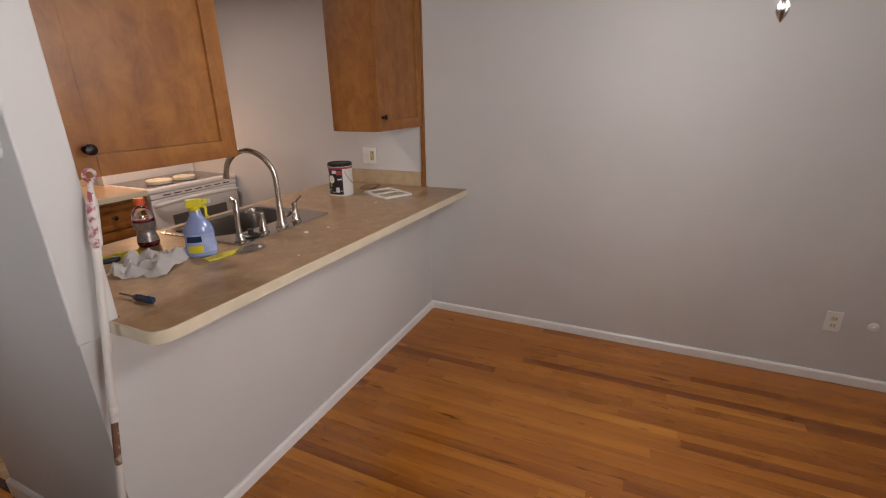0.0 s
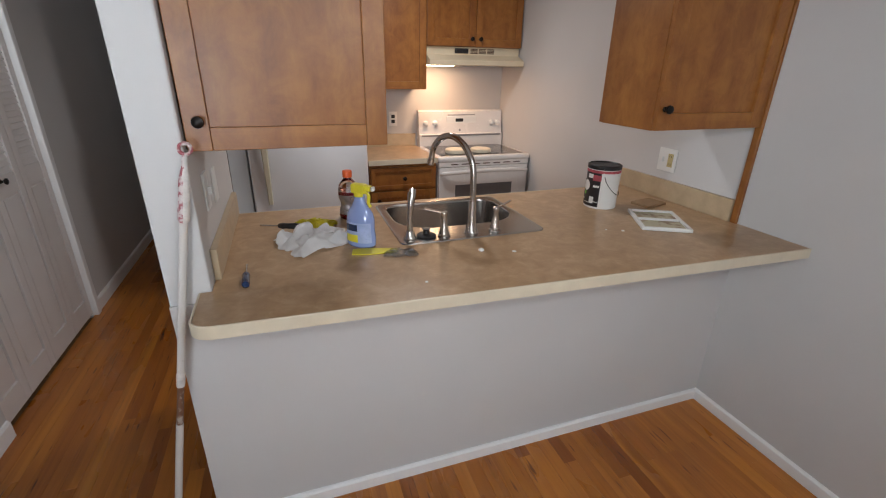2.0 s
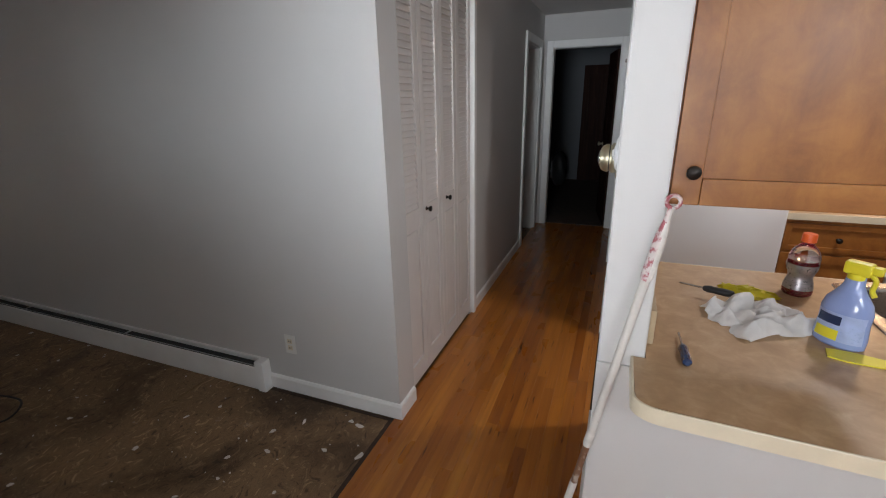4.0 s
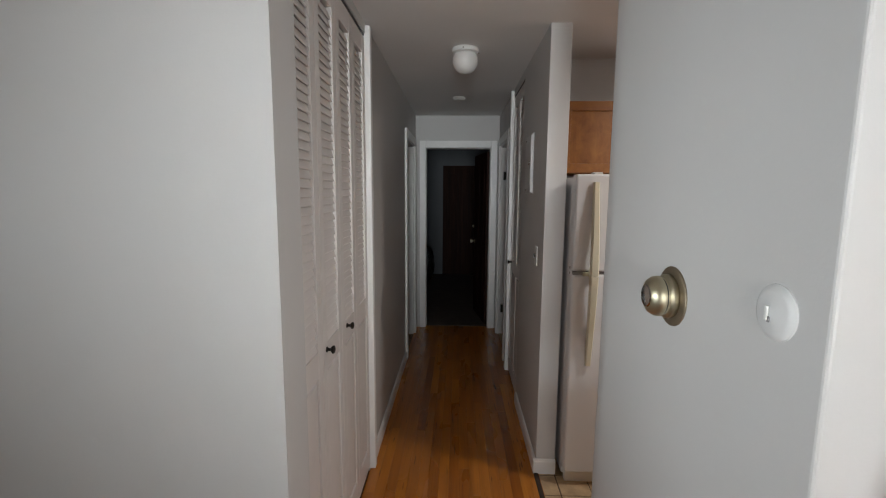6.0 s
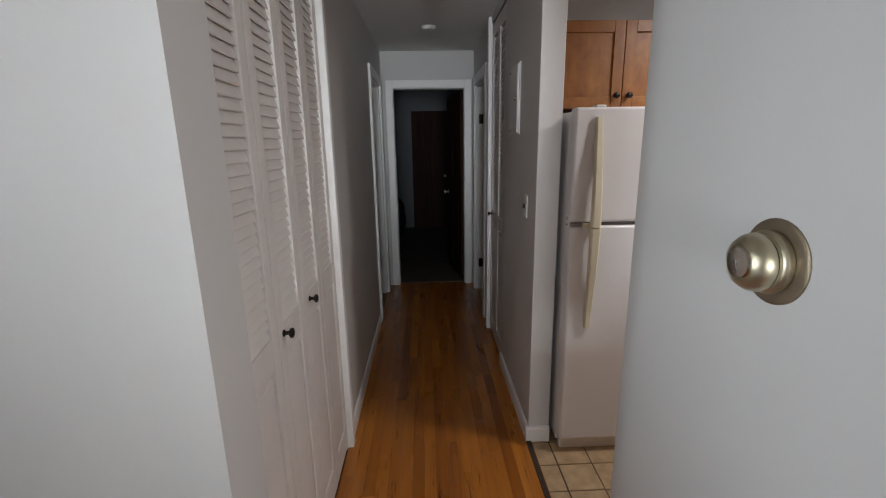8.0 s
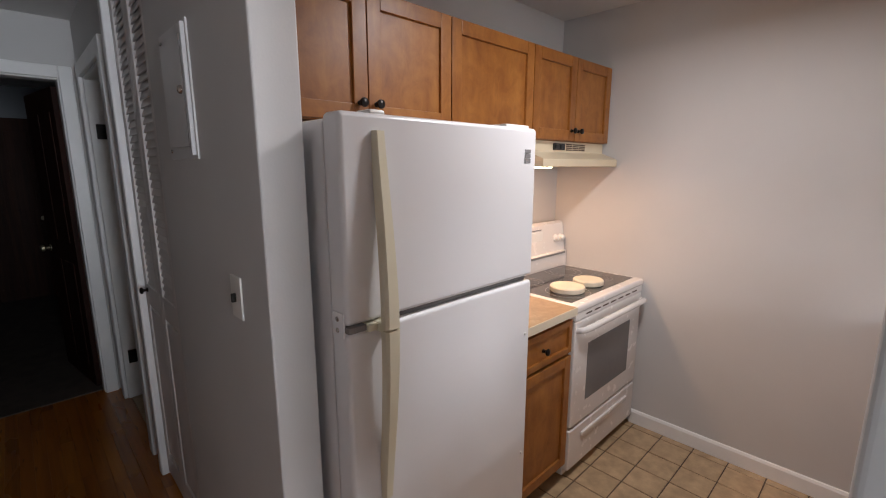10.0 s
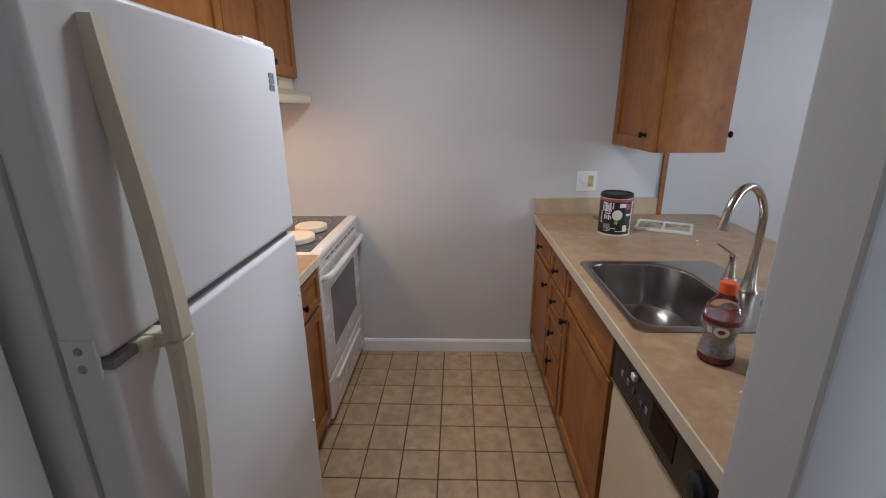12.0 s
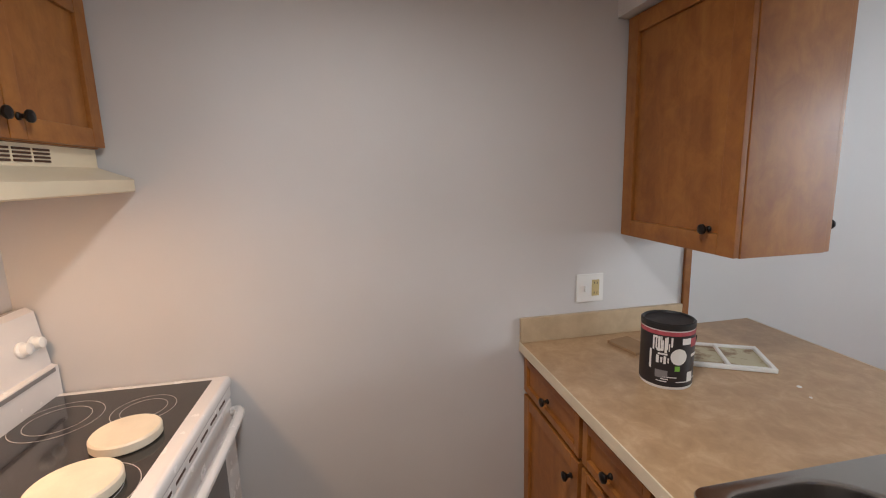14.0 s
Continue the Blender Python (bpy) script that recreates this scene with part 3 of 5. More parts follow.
c = cabinet("wall_cabinet", -0.788, -0.014, UY0, UY1, 1.70, UT, "short maple wall cabinet above the range hood", "wall cabinets")
shaker("door", c, -0.788, -0.401, 1.702, UT - 0.003, UY0, -1, 0.055, (-0.437, 1.755))
shaker("door", c, -0.401, -0.014, 1.702, UT - 0.003, UY0, -1, 0.055, (-0.368, 1.755))

# base cabinets under the bar counter
BY0, BY1, BT = 0.112, 0.735, 0.8955
KICK = 0.1


def base_unit(x0, x1, label, fronts, y0=BY0, y1=BY1, way=1, top=BT, body_top=None):
    c = cabinet("base_cabinet", x0, x1, y0, y1, 0.0, top, label, "base cabinets", KICK, body_top)
    back = (y0 if way > 0 else y0 + 0.06, y1 - 0.06 if way > 0 else y1)
    # the toe kick's dark colour paints the shade of its recess
    part("toe_kick", B((x0 + 0.001, back[0], 0), (x1 - 0.001, back[1], KICK)), SHADOWGAP, c, "recessed toe kick with its shade in the colour", smooth=False)
    for kind, z0, z1, kn in fronts:
        shaker(kind, c, x0 + 0.008, x1 - 0.008, z0, z1, y1 if way > 0 else y0, way, 0.05 if kind == "door" else 0.03, kn)
    return c


base_unit(-0.47, -0.004, "maple base cabinet with one drawer above a door", [("drawer", 0.73, 0.872, (-0.24, 0.80)), ("door", 0.115, 0.715, (-0.42, 0.645))])
base_unit(-0.80, -0.472, "narrow maple cabinet with a bank of four drawers",
          [("drawer", 0.73, 0.872, (-0.636, 0.80)), ("drawer", 0.56, 0.718, (-0.636, 0.645)), ("drawer", 0.39, 0.548, (-0.636, 0.475)), ("drawer", 0.115, 0.378, (-0.636, 0.32))])
base_unit(-1.405, -0.802, "maple sink base cabinet with a blank drawer front", [("false_front", 0.73, 0.872, None), ("door", 0.115, 0.715, (-0.85, 0.645))], body_top=0.70)
setting("trim_filler", B((-2.091, 0.112, 0.0), (-2.012, 0.735, 0.8955)), CABINET, "maple filler strip beside the dishwasher", "trim")
# small base cabinet by the stove
base_unit(-1.30, -0.792, "maple base cabinet between refrigerator and stove", [("drawer", 0.71, 0.872, (-1.045, 0.79)), ("door", 0.115, 0.695, (-1.24, 0.63))], 1.862, YB, -1)

# ---- counters ----
CT = 0.93


def countertop(name, outline, label):
    return thing(name, (sum(p[0] for p in outline) / len(outline), sum(p[1] for p in outline) / len(outline), 0.888), label, "countertop")


bar = countertop("bar_countertop", [(-2.1, -0.24), (0, -0.24), (0, 0.775), (-2.1, 0.775)], "tan laminate breakfast bar counter with cream edge")
SX0, SX1, SY0, SY1 = -1.478, -0.864, 0.185, 0.73
cx0, cx1, cy0, cy1 = SX0 + 0.02, SX1 - 0.02, SY0 + 0.02, SY1 - 0.02
YE = -0.285


def narrowed(bm):
    """The overhang of the bar, which gets narrower away from the end wall."""
    for v in bm.verts:
        if v.co.y < -0.003:
            v.co.y += 0.082 * (-v.co.x / 2.122) * (-v.co.y / 0.289)
    return bm


def slab_with_hole(xs, ys, hole, z0, z1):
    """A slab on a grid of xs and ys that leaves the cells in hole open."""
    bm = bmesh.new()
    v = {(i, j, k): bm.verts.new((x, y, z)) for i, x in enumerate(xs) for j, y in enumerate(ys) for k, z in enumerate((z0, z1))}
    filled = lambda i, j: 0 <= i < len(xs) - 1 and 0 <= j < len(ys) - 1 and (i, j) not in hole
    for i in range(len(xs) - 1):
        for j in range(len(ys) - 1):
            if not filled(i, j):
                continue
            for k in (0, 1):
                bm.faces.new((v[i, j, k], v[i + 1, j, k], v[i + 1, j + 1, k], v[i, j + 1, k]))
            for di, dj, a, b in ((-1, 0, (i, j), (i, j + 1)), (1, 0, (i + 1, j), (i + 1, j + 1)), (0, -1, (i, j), (i + 1, j)), (0, 1, (i, j + 1), (i + 1, j + 1))):
                if not filled(i + di, j + dj):
                    bm.faces.new((v[a + (0,)], v[b + (0,)], v[b + (1,)], v[a + (1,)]))
    loose = [q for q in bm.verts if not q.link_faces]
    bmesh.ops.delete(bm, geom=loose, context="VERTS")
    return bm


bm = slab_with_hole([-2.122, -2.09, cx0, cx1, -0.001], [YE, -0.001, cy0, cy1, 0.767], {(0, 1), (0, 2), (0, 3), (2, 2)}, 0.896, CT)
bmesh.ops.recalc_face_normals(bm, faces=bm.faces[:])
corner = [e for e in bm.edges if all(abs(q.co.x + 2.122) < 1e-4 and abs(q.co.y - YE) < 1e-4 for q in e.verts)]
bmesh.ops.bevel(bm, geom=corner, offset=0.06, segments=8, affect="EDGES", profile=0.5)
hub = Vector((-2.062, YE + 0.06))
for v in bm.verts:
    d = Vector((v.co.x, v.co.y)) - hub
    if d.x < 1e-4 and d.y < 1e-4 and d.length > 0.056:
        d = d * (0.056 / d.length)
        v.co.x, v.co.y = hub.x + d.x, hub.y + d.y
part("slab", narrowed(bm), LAMINATE, bar, smooth=False)
# cream band wrapped round the dining edge and its corner
turn = [radians(180 + 90 * k / 14) for k in range(15)]
outer = [(-2.126, -0.002)] + [(-2.062 + 0.064 * math.cos(a), YE + 0.06 + 0.064 * math.sin(a)) for a in turn] + [(-0.001, YE - 0.004)]
inner = [(-2.12, -0.002)] + [(-2.062 + 0.058 * math.cos(a), YE + 0.06 + 0.058 * math.sin(a)) for a in turn] + [(-0.001, YE + 0.002)]
bm = bmesh.new()
rows = [[bm.verts.new((*p, 0.893)), bm.verts.new((*p, 0.929)), bm.verts.new((p[0] * 0.7 + q[0] * 0.3, p[1] * 0.7 + q[1] * 0.3, 0.9312)), bm.verts.new((*q, 0.9312)), bm.verts.new((*q, 0.893))] for p, q in zip(outer, inner)]
for p, q in zip(rows, rows[1:]):
    for k in range(5):
        bm.faces.new((p[k], q[k], q[(k + 1) % 5], p[(k + 1) % 5]))
bm.faces.new(rows[0])
bm.faces.new(list(reversed(rows[-1])))
part("edge_band", narrowed(bm), EDGE, bar, "cream laminate edge band", smooth=False)
part("edge_band", B((-2.09, 0.767, 0.893), (-0.001, 0.772, 0.9312), bevel=0.0015), EDGE, bar, "cream laminate edge band")
part("backsplash", B((-0.02, 0.056, CT), (-0.0005, 0.77, 1.03), bevel=0.003), SPLASH, bar, "pale tan backsplash strip")
part("backsplash", B((-2.091, 0.075, CT), (-2.071, 0.77, 1.03), bevel=0.003), SPLASH, bar, "pale tan backsplash strip")

small = countertop("side_countertop", [(-1.31, 1.83), (-0.79, 1.83), (-0.79, YB), (-1.31, YB)], "small tan laminate counter beside the stove")
part("slab", B((-1.308, 1.832, 0.896), (-0.79, YB - 0.001, CT)), LAMINATE, small, smooth=False)
part("edge_band", B((-1.308, 1.827, 0.893), (-0.79, 1.832, 0.9312), bevel=0.0015), EDGE, small, "cream laminate edge band")
part("backsplash", B((-1.308, YB - 0.02, CT), (-0.79, YB - 0.0005, 1.03), bevel=0.003), SPLASH, small, "pale tan backsplash strip")

# ---- refrigerator ----
def refrigerator():
    x0, x1, yf, top = -2.078, -1.328, 1.722, 1.695
    f = thing("refrigerator", ((x0 + x1) / 2, 2.1, 0), "white two-door top-freezer refrigerator with cream handles", "refrigerator")
    part("body", B((x0 + 0.004, yf + 0.078, 0.03), (x1 - 0.004, YB - 0.03, top - 0.012), bevel=0.012), APPLIANCE, f)
    part("freezer_door", B((x0, yf, 1.2), (x1, yf + 0.072, top), bevel=0.013, seg=3), APPLIANCE, f)
    low = part("fresh_food_door", B((x0, yf, 0.085), (x1, yf + 0.072, 1.184), bevel=0.013, seg=3), APPLIANCE, f)
    part("gasket", B((x0 + 0.02, yf + 0.02, 1.18), (x1 - 0.02, yf + 0.076, 1.206)), GASKET, f, "dark grey door gap", smooth=False)
    part("kick_grille", B((x0 + 0.02, yf + 0.05, 0.0), (x1 - 0.02, yf + 0.09, 0.08), bevel=0.004), WHITE, f)
    hx = x0 + 0.1
    for name, z_end, z_gap in (("freezer_handle", 1.655, 1.187), ("door_handle", 0.70, 1.181)):
        bm, rings = bmesh.new(), []
        for i in range(17):
            t = i / 16
            z = z_end + (z_gap - z_end) * t
            out = 0.004 + 0.037 * math.sin(t * math.pi / 2) ** 1.2
            hw = 0.014 + 0.008 * t
            d = 0.013
            rings.append([bm.verts.new((hx + sx * hw, yf - out + sy * d, z)) for sx, sy in ((-0.7, -1), (0.7, -1), (1, -0.4), (1, 1), (-1, 1), (-1, -0.4))])
        for p, q in zip(rings, rings[1:]):
            for k in range(6):
                bm.faces.new((p[k], p[(k + 1) % 6], q[(k + 1) % 6], q[k]))
        bm.faces.new(rings[0])
        bm.faces.new(list(reversed(rings[-1])))
        part(name, bm, HANDLE, f, "long bowed cream plastic handle")
    arm = bmesh.new()
    box(arm, (hx - 0.018, yf - 0.034, 1.172), (hx + 0.015, yf + 0.02, 1.198), 0.004)
    box(arm, (x0 + 0.052, yf - 0.012, 1.178), (hx - 0.018, yf + 0.03, 1.196), 0.004)
    part("handle_bracket", arm, HANDLE, f)
    part("hinge_plate", B((x0 + 0.002, yf - 0.006, 1.183), (x0 + 0.052, yf + 0.05, 1.199), bevel=0.002), GREY, f, "grey steel centre hinge plate")
    part("hinge_ear", B((x0 - 0.003, yf + 0.012, 1.17), (x0 + 0.004, yf + 0.06, 1.232), bevel=0.001), APPLIANCE, f)
    for sz in (1.187, 1.215):
        part("hinge_screw", lathe(bmesh.new(), ((0.0065, 0), (0.006, 0.002), (0.003, 0.003), (0, 0.0022)), T(x0 - 0.003, yf + 0.036, sz, 0, -90), 12), STEEL, f, "small steel screw")
    part("hinge_cover", B((x0 + 0.09, yf + 0.01, top - 0.004), (x0 + 0.135, yf + 0.07, top + 0.01), bevel=0.006), WHITE, f)
    part("hinge_cover", B((x1 - 0.14, yf + 0.02, top - 0.004), (x1 - 0.02, yf + 0.10, top + 0.01), bevel=0.004), WHITE, f)
    bx = bmesh.new()
    for i in range(3):
        box(bx, (x1 - 0.066, yf - 0.002, 1.585 + i * 0.015), (x1 - 0.036, yf + 0.001, 1.597 + i * 0.015))
    part("badge", bx, GREY, f, "small grey badge")
    for z in (0.99, 0.52):
        part("screw", lathe(bmesh.new(), ((0.006, 0), (0.005, 0.003), (0, 0.004)), T(x1 - 0.03, yf - 0.001, z, 90), 8), WHITE, low)


refrigerator()


# ---- stove ----
def stove():
    x0, x1, yf, zt = -0.780, -0.014, 1.842, 0.928
    s = thing("stove", ((x0 + x1) / 2, 2.15, 0), "white electric range with black glass cooktop", "stove")
    part("body", B((x0 + 0.004, yf + 0.03, 0.02), (x1 - 0.004, YB - 0.012, 0.89), bevel=0.004), STOVEWHITE, s)
    part("cooktop_rim", B((x0, yf - 0.006, 0.888), (x1, YB - 0.085, zt), bevel=0.014, seg=3), STOVEWHITE, s)
    glass = part("cooktop_glass", B((x0 + 0.035, yf + 0.045, zt - 0.004), (x1 - 0.035, YB - 0.1, zt + 0.0015), bevel=0.001), BLACKGLASS, s, "black ceramic glass top")
    for cx, cy, r in ((-0.585, 2.0, 0.115), (-0.205, 2.03, 0.085), (-0.575, 2.255, 0.085), (-0.215, 2.25, 0.11)):
        for rr in (r, r * 0.72):
            bm = bmesh.new()
            lathe(bm, ((rr - 0.002, 0), (rr - 0.002, 0.0006), (rr, 0.0006), (rr, 0)), T(cx, cy, zt + 0.0015), 40, cap=False)
            part("burner_ring", bm, RING, glass, "printed grey burner ring")
    band = part("vent_band", B((x0 + 0.006, yf, 0.852), (x1 - 0.006, yf + 0.04, 0.889), bevel=0.003), STOVEWHITE, s)
    for k in range(7):
        xx = x0 + 0.1 + k * 0.088
        part("vent_slot", B((xx, yf - 0.001, 0.866), (xx + 0.06, yf + 0.006, 0.874)), SHADOWGAP, band, "vent slot drawn as a strip of painted shade", smooth=False)
    door = part("oven_door", B((x0 + 0.006, yf, 0.292), (x1 - 0.006, yf + 0.035, 0.848), bevel=0.009, seg=3), STOVEWHITE, s)
    part("oven_window", B((x0 + 0.14, yf - 0.002, 0.40), (x1 - 0.14, yf + 0.01, 0.71), bevel=0.003), OVENGLASS, door, "dark grey oven glass")
    bm = bmesh.new()
    pts = smooth_path([(x0 + 0.025, yf + 0.006, 0.80), (x0 + 0.05, yf - 0.034, 0.812), (x0 + 0.2, yf - 0.046, 0.82), ((x0 + x1) / 2, yf - 0.05, 0.823),
                       (x1 - 0.2, yf - 0.046, 0.82), (x1 - 0.05, yf - 0.034, 0.812), (x1 - 0.025, yf + 0.006, 0.80)], 5)
    tube(bm, pts, 0.016, 10)
    part("oven_handle", bm, STOVEWHITE, door)
    dr = part("storage_drawer", B((x0 + 0.006, yf, 0.055), (x1 - 0.006, yf + 0.035, 0.278), bevel=0.009, seg=3), STOVEWHITE, s)
    part("drawer_pull", B((x0 + 0.12, yf - 0.012, 0.205), (x1 - 0.12, yf + 0.004, 0.232), bevel=0.007), STOVEWHITE, dr)
    bg = bmesh.new()
    sweep_x(bg, ((YB - 0.105, 0.925), (YB - 0.012, 0.925), (YB - 0.012, 1.215), (YB - 0.045, 1.222), (YB - 0.066, 1.208), (YB - 0.088, 1.03), (YB - 0.105, 1.025)), x0 + 0.002, x1 - 0.002)
    panel = part("control_panel", bg, STOVEWHITE, s)
    # grey strip drawn in place of the shadow under the control face
    part("panel_shadow_strip", B((x0 + 0.02, YB - 0.108, 1.01), (x1 - 0.02, YB - 0.1, 1.022)), GREY, panel, "grey strip painted as the shadow line below the controls", smooth=False)
    tilt = math.degrees(math.atan2(0.022, 0.178))
    for kx in (-0.72, -0.635, -0.115, -0.06):
        bm = bmesh.new()
        lathe(bm, ((0.024, 0), (0.024, 0.006), (0.019, 0.01), (0.017, 0.026), (0.012, 0.029), (0, 0.0295)), T(kx, YB - 0.078, 1.115, 90 - tilt), 20, cap=False)
        part("knob", bm, WHITE, panel)
    disp = bmesh.new()
    box(disp, (-0.45, YB - 0.079, 1.125), (-0.38, YB - 0.07, 1.152), 0.001)
    part("clock_display", disp, BLACK, panel, "small black clock display")
    part("touch_panel", B((-0.53, YB - 0.0775, 1.06), (-0.26, YB - 0.068, 1.17), bevel=0.002), WHITE, panel)
    part("badge", B((-0.42, YB - 0.086, 1.048), (-0.405, YB - 0.078, 1.066)), GREY, panel, "tiny grey badge", smooth=False)
    part("vent_line", B((-0.52, YB - 0.073, 1.178), (-0.27, YB - 0.064, 1.184)), GREY, panel, smooth=False)


stove()
for cx, cy, r in ((-0.372, 2.0, 0.082), (-0.575, 2.01, 0.09)):
    bm = bmesh.new()
    lathe(bm, ((r * 0.94, 0), (r, 0.004), (r, 0.024), (r * 0.95, 0.029), (r * 0.75, 0.031), (0, 0.0305)), T(cx, cy, 0.9302), 36)
    solid("burner_cover", bm, CREAM, "round cream burner cover lying on the cooktop", "burner cover", group="burner covers on the stove")


# ---- range hood ----
def range_hood():
    x0, x1 = -0.786, -0.016
    h = thing("range_hood", (-0.4, 2.3, 1.57), "almond enamel range hood with a lit lamp", "range hood")
    bm = bmesh.new()
    sweep_x(bm, ((YB - 0.001, 1.60), (YB - 0.001, 1.699), (2.145, 1.699), (2.145, 1.645), (2.06, 1.612), (2.05, 1.606), (2.05, 1.572), (2.057, 1.568), (2.065, 1.572), (2.065, 1.60)), x0, x1)
    part("canopy", bm, ALMOND, h)
    part("underside", B((x0 + 0.01, 2.067, 1.588), (x1 - 0.01, YB - 0.003, 1.599)), GREY, h, "grey underside filter plate", smooth=False)
    for xx in (x0, x1 - 0.012):
        part("side_lip", B((xx, 2.065, 1.57), (xx + 0.012, YB - 0.002, 1.60), bevel=0.002), ALMOND, h)
    sw = part("switch_plate", B((-0.56, 2.138, 1.655), (-0.45, 2.146, 1.69), bevel=0.002), BLACK, h, "black switch plate")
    for k in range(2):
        part("rocker", B((-0.548 + 0.05 * k, 2.132, 1.662), (-0.512 + 0.05 * k, 2.14, 1.683), bevel=0.002), BLACK, sw)
    for c in range(3):
        for r in range(4):
            part("vent_slot", B((-0.43 + c * 0.07, 2.142, 1.655 + r * 0.0095), (-0.372 + c * 0.07, 2.1465, 1.6605 + r * 0.0095)), SHADOWGAP, h, smooth=False)
    part("lamp_lens", B((-0.765, 2.14, 1.562), (-0.56, 2.29, 1.588), bevel=0.006), HOODBULB, h, "lit warm lamp lens")
    part("filter_edge", B((-0.55, 2.1, 1.572), (-0.27, 2.36, 1.588), bevel=0.003), BLACK, h, "dark grease filter")


range_hood()


# ---- dishwasher ----
def dishwasher():
    x0, x1, yf = -2.010, -1.408, 0.752
    d = thing("dishwasher", (-1.71, 0.45, 0), "almond dishwasher with black control strip", "dishwasher")
    part("body", B((x0 + 0.004, 0.14, 0.02), (x1 - 0.004, 0.72, 0.885)), GREY, d, smooth=False)
    part("door_panel", B((x0 + 0.002, 0.72, 0.12), (x1 - 0.002, yf - 0.006, 0.737), bevel=0.004), ALMOND, d)
    part("kick_plate", B((x0 + 0.002, 0.66, 0.0), (x1 - 0.002, 0.70, 0.115), bevel=0.003), BLACK, d)
    strip = part("control_strip", B((x0 + 0.002, 0.72, 0.742), (x1 - 0.002, yf, 0.882), bevel=0.006), BLACK, d, "black control strip")
    part("trim_line", B((x0 + 0.002, 0.725, 0.736), (x1 - 0.002, yf + 0.001, 0.743)), NICKEL, d, smooth=False)
    part("inlay", B((-1.80, yf - 0.004, 0.775), (-1.68, yf + 0.002, 0.85), bevel=0.001), DARKOAK, strip, "brown woodgrain inlay")
    part("latch", B((-1.585, yf - 0.002, 0.84), (-1.56, yf + 0.012, 0.858), bevel=0.004), WHITE, strip, "white latch tab")
    for k in range(5):
        part("button", B((-1.66 + k * 0.032 * (1 if k < 2 else 1.3), yf - 0.002, 0.795), (-1.645 + k * 0.032 * (1 if k < 2 else 1.3), yf + 0.0025, 0.812), bevel=0.001),
             SCREWBLUE if k in (1, 2) else GREY, strip)
    part("dial", lathe(bmesh.new(), ((0.034, 0), (0.034, 0.008), (0.026, 0.012), (0.024, 0.022), (0, 0.024)), T(-1.9, yf, 0.812, -90), 24), BLACK, strip)


dishwasher()


# ---- sink ----
def loft(bm, loops):
    rings = [[bm.verts.new((x, y, z)) for x, y in pts] for pts, z in loops]
    for p, q in zip(rings, rings[1:]):
        for k in range(len(p)):
            bm.faces.new((p[k], p[(k + 1) % len(p)], q[(k + 1) % len(q)], q[k]))
    return rings


def sink():
    s = thing("kitchen_sink", (-1.165, 0.45, 0.73), "stainless steel drop-in sink in the counter", "sink")
    n = 8
    o = lambda g: rounded(SX0 + g, SY0 + g, SX1 - g, SY1 - g, 0.035, n)
    i = lambda g: rounded(-1.436 + g, 0.347 + g, -0.9 - g, 0.696 - g, [max(0.02, 0.07 - g), max(0.02, 0.07 - g), 0.15 - g, 0.15 - g], n)
    bm = bmesh.new()
    loft(bm, ((o(0), CT + 0.0005), (o(0.002), CT + 0.004), (o(0.012), CT + 0.0055), (i(-0.012), CT + 0.0045), (i(-0.004), CT + 0.002), (i(0), CT - 0.006),
              (i(0.012), 0.79), (i(0.02), 0.762), (i(0.045), 0.747), (i(0.1), 0.742)))
    bm.faces.new([v for v in bm.verts if abs(v.co.z - 0.742) < 1e-5])
    part("basin", bm, STEEL, s)
    d = bmesh.new()
    lathe(d, ((0.057, 0), (0.057, 0.003), (0.045, 0.004), (0.04, 0.0012)), T(-1.2, 0.50, 0.7425), 28, cap=False)
    part("drain_ring", d, STEEL, s)
    part("drain_hole", lathe(bmesh.new(), ((0.041, 0), (0.041, 0.001), (0, 0.0012)), T(-1.2, 0.50, 0.7428), 24), BLACK, s, "dark drain opening")


sink()
DECK = CT + 0.0052


def faucet():
    f = thing("gooseneck_faucet", (-1.18, 0.236, DECK), "brushed nickel gooseneck faucet on the sink deck", "faucet")
    part("base", lathe(bmesh.new(), ((0.03, 0), (0.03, 0.004), (0.024, 0.012), (0.019, 0.05), (0.0155, 0.1), (0.0135, 0.13)), T(-1.18, 0.236, DECK), 24), NICKEL, f)
    pts = [(-1.18, 0.236, 1.05), (-1.18, 0.236, 1.14), (-1.184, 0.243, 1.21), (-1.205, 0.28, 1.273), (-1.235, 0.33, 1.302), (-1.262, 0.378, 1.29), (-1.282, 0.412, 1.25), (-1.288, 0.424, 1.21), (-1.29, 0.428, 1.19)]
    p = smooth_path(pts, 6)
    part("spout", tube(bmesh.new(), p, [0.0125] * len(p), 16), NICKEL, f)
    part("aerator", tube(bmesh.new(), [(-1.2895, 0.4265, 1.198), (-1.291, 0.43, 1.178)], 0.0145, 16), NICKEL, f)


faucet()


def lever_handle(x, y, ang):
    f = thing("faucet_lever", (x, y, DECK), "brushed nickel lever handle on the sink deck", "faucet handle", "lever handles on the sink")
    part("base", lathe(bmesh.new(), ((0.026, 0), (0.026, 0.004), (0.02, 0.01), (0.014, 0.05), (0.011, 0.075), (0.014, 0.085), (0.012, 0.096), (0, 0.1)), T(x, y, DECK), 20), NICKEL, f)
    a = radians(ang)
    tip = (x + 0.075 * math.cos(a), y + 0.075 * math.sin(a), DECK + 0.112)
    part("lever", tube(bmesh.new(), smooth_path([(x, y, DECK + 0.092), (x + 0.03 * math.cos(a), y + 0.03 * math.sin(a), DECK + 0.1), tip], 5), 0.007, 10, 0.6), NICKEL, f)


lever_handle(-1.295, 0.238, 170)
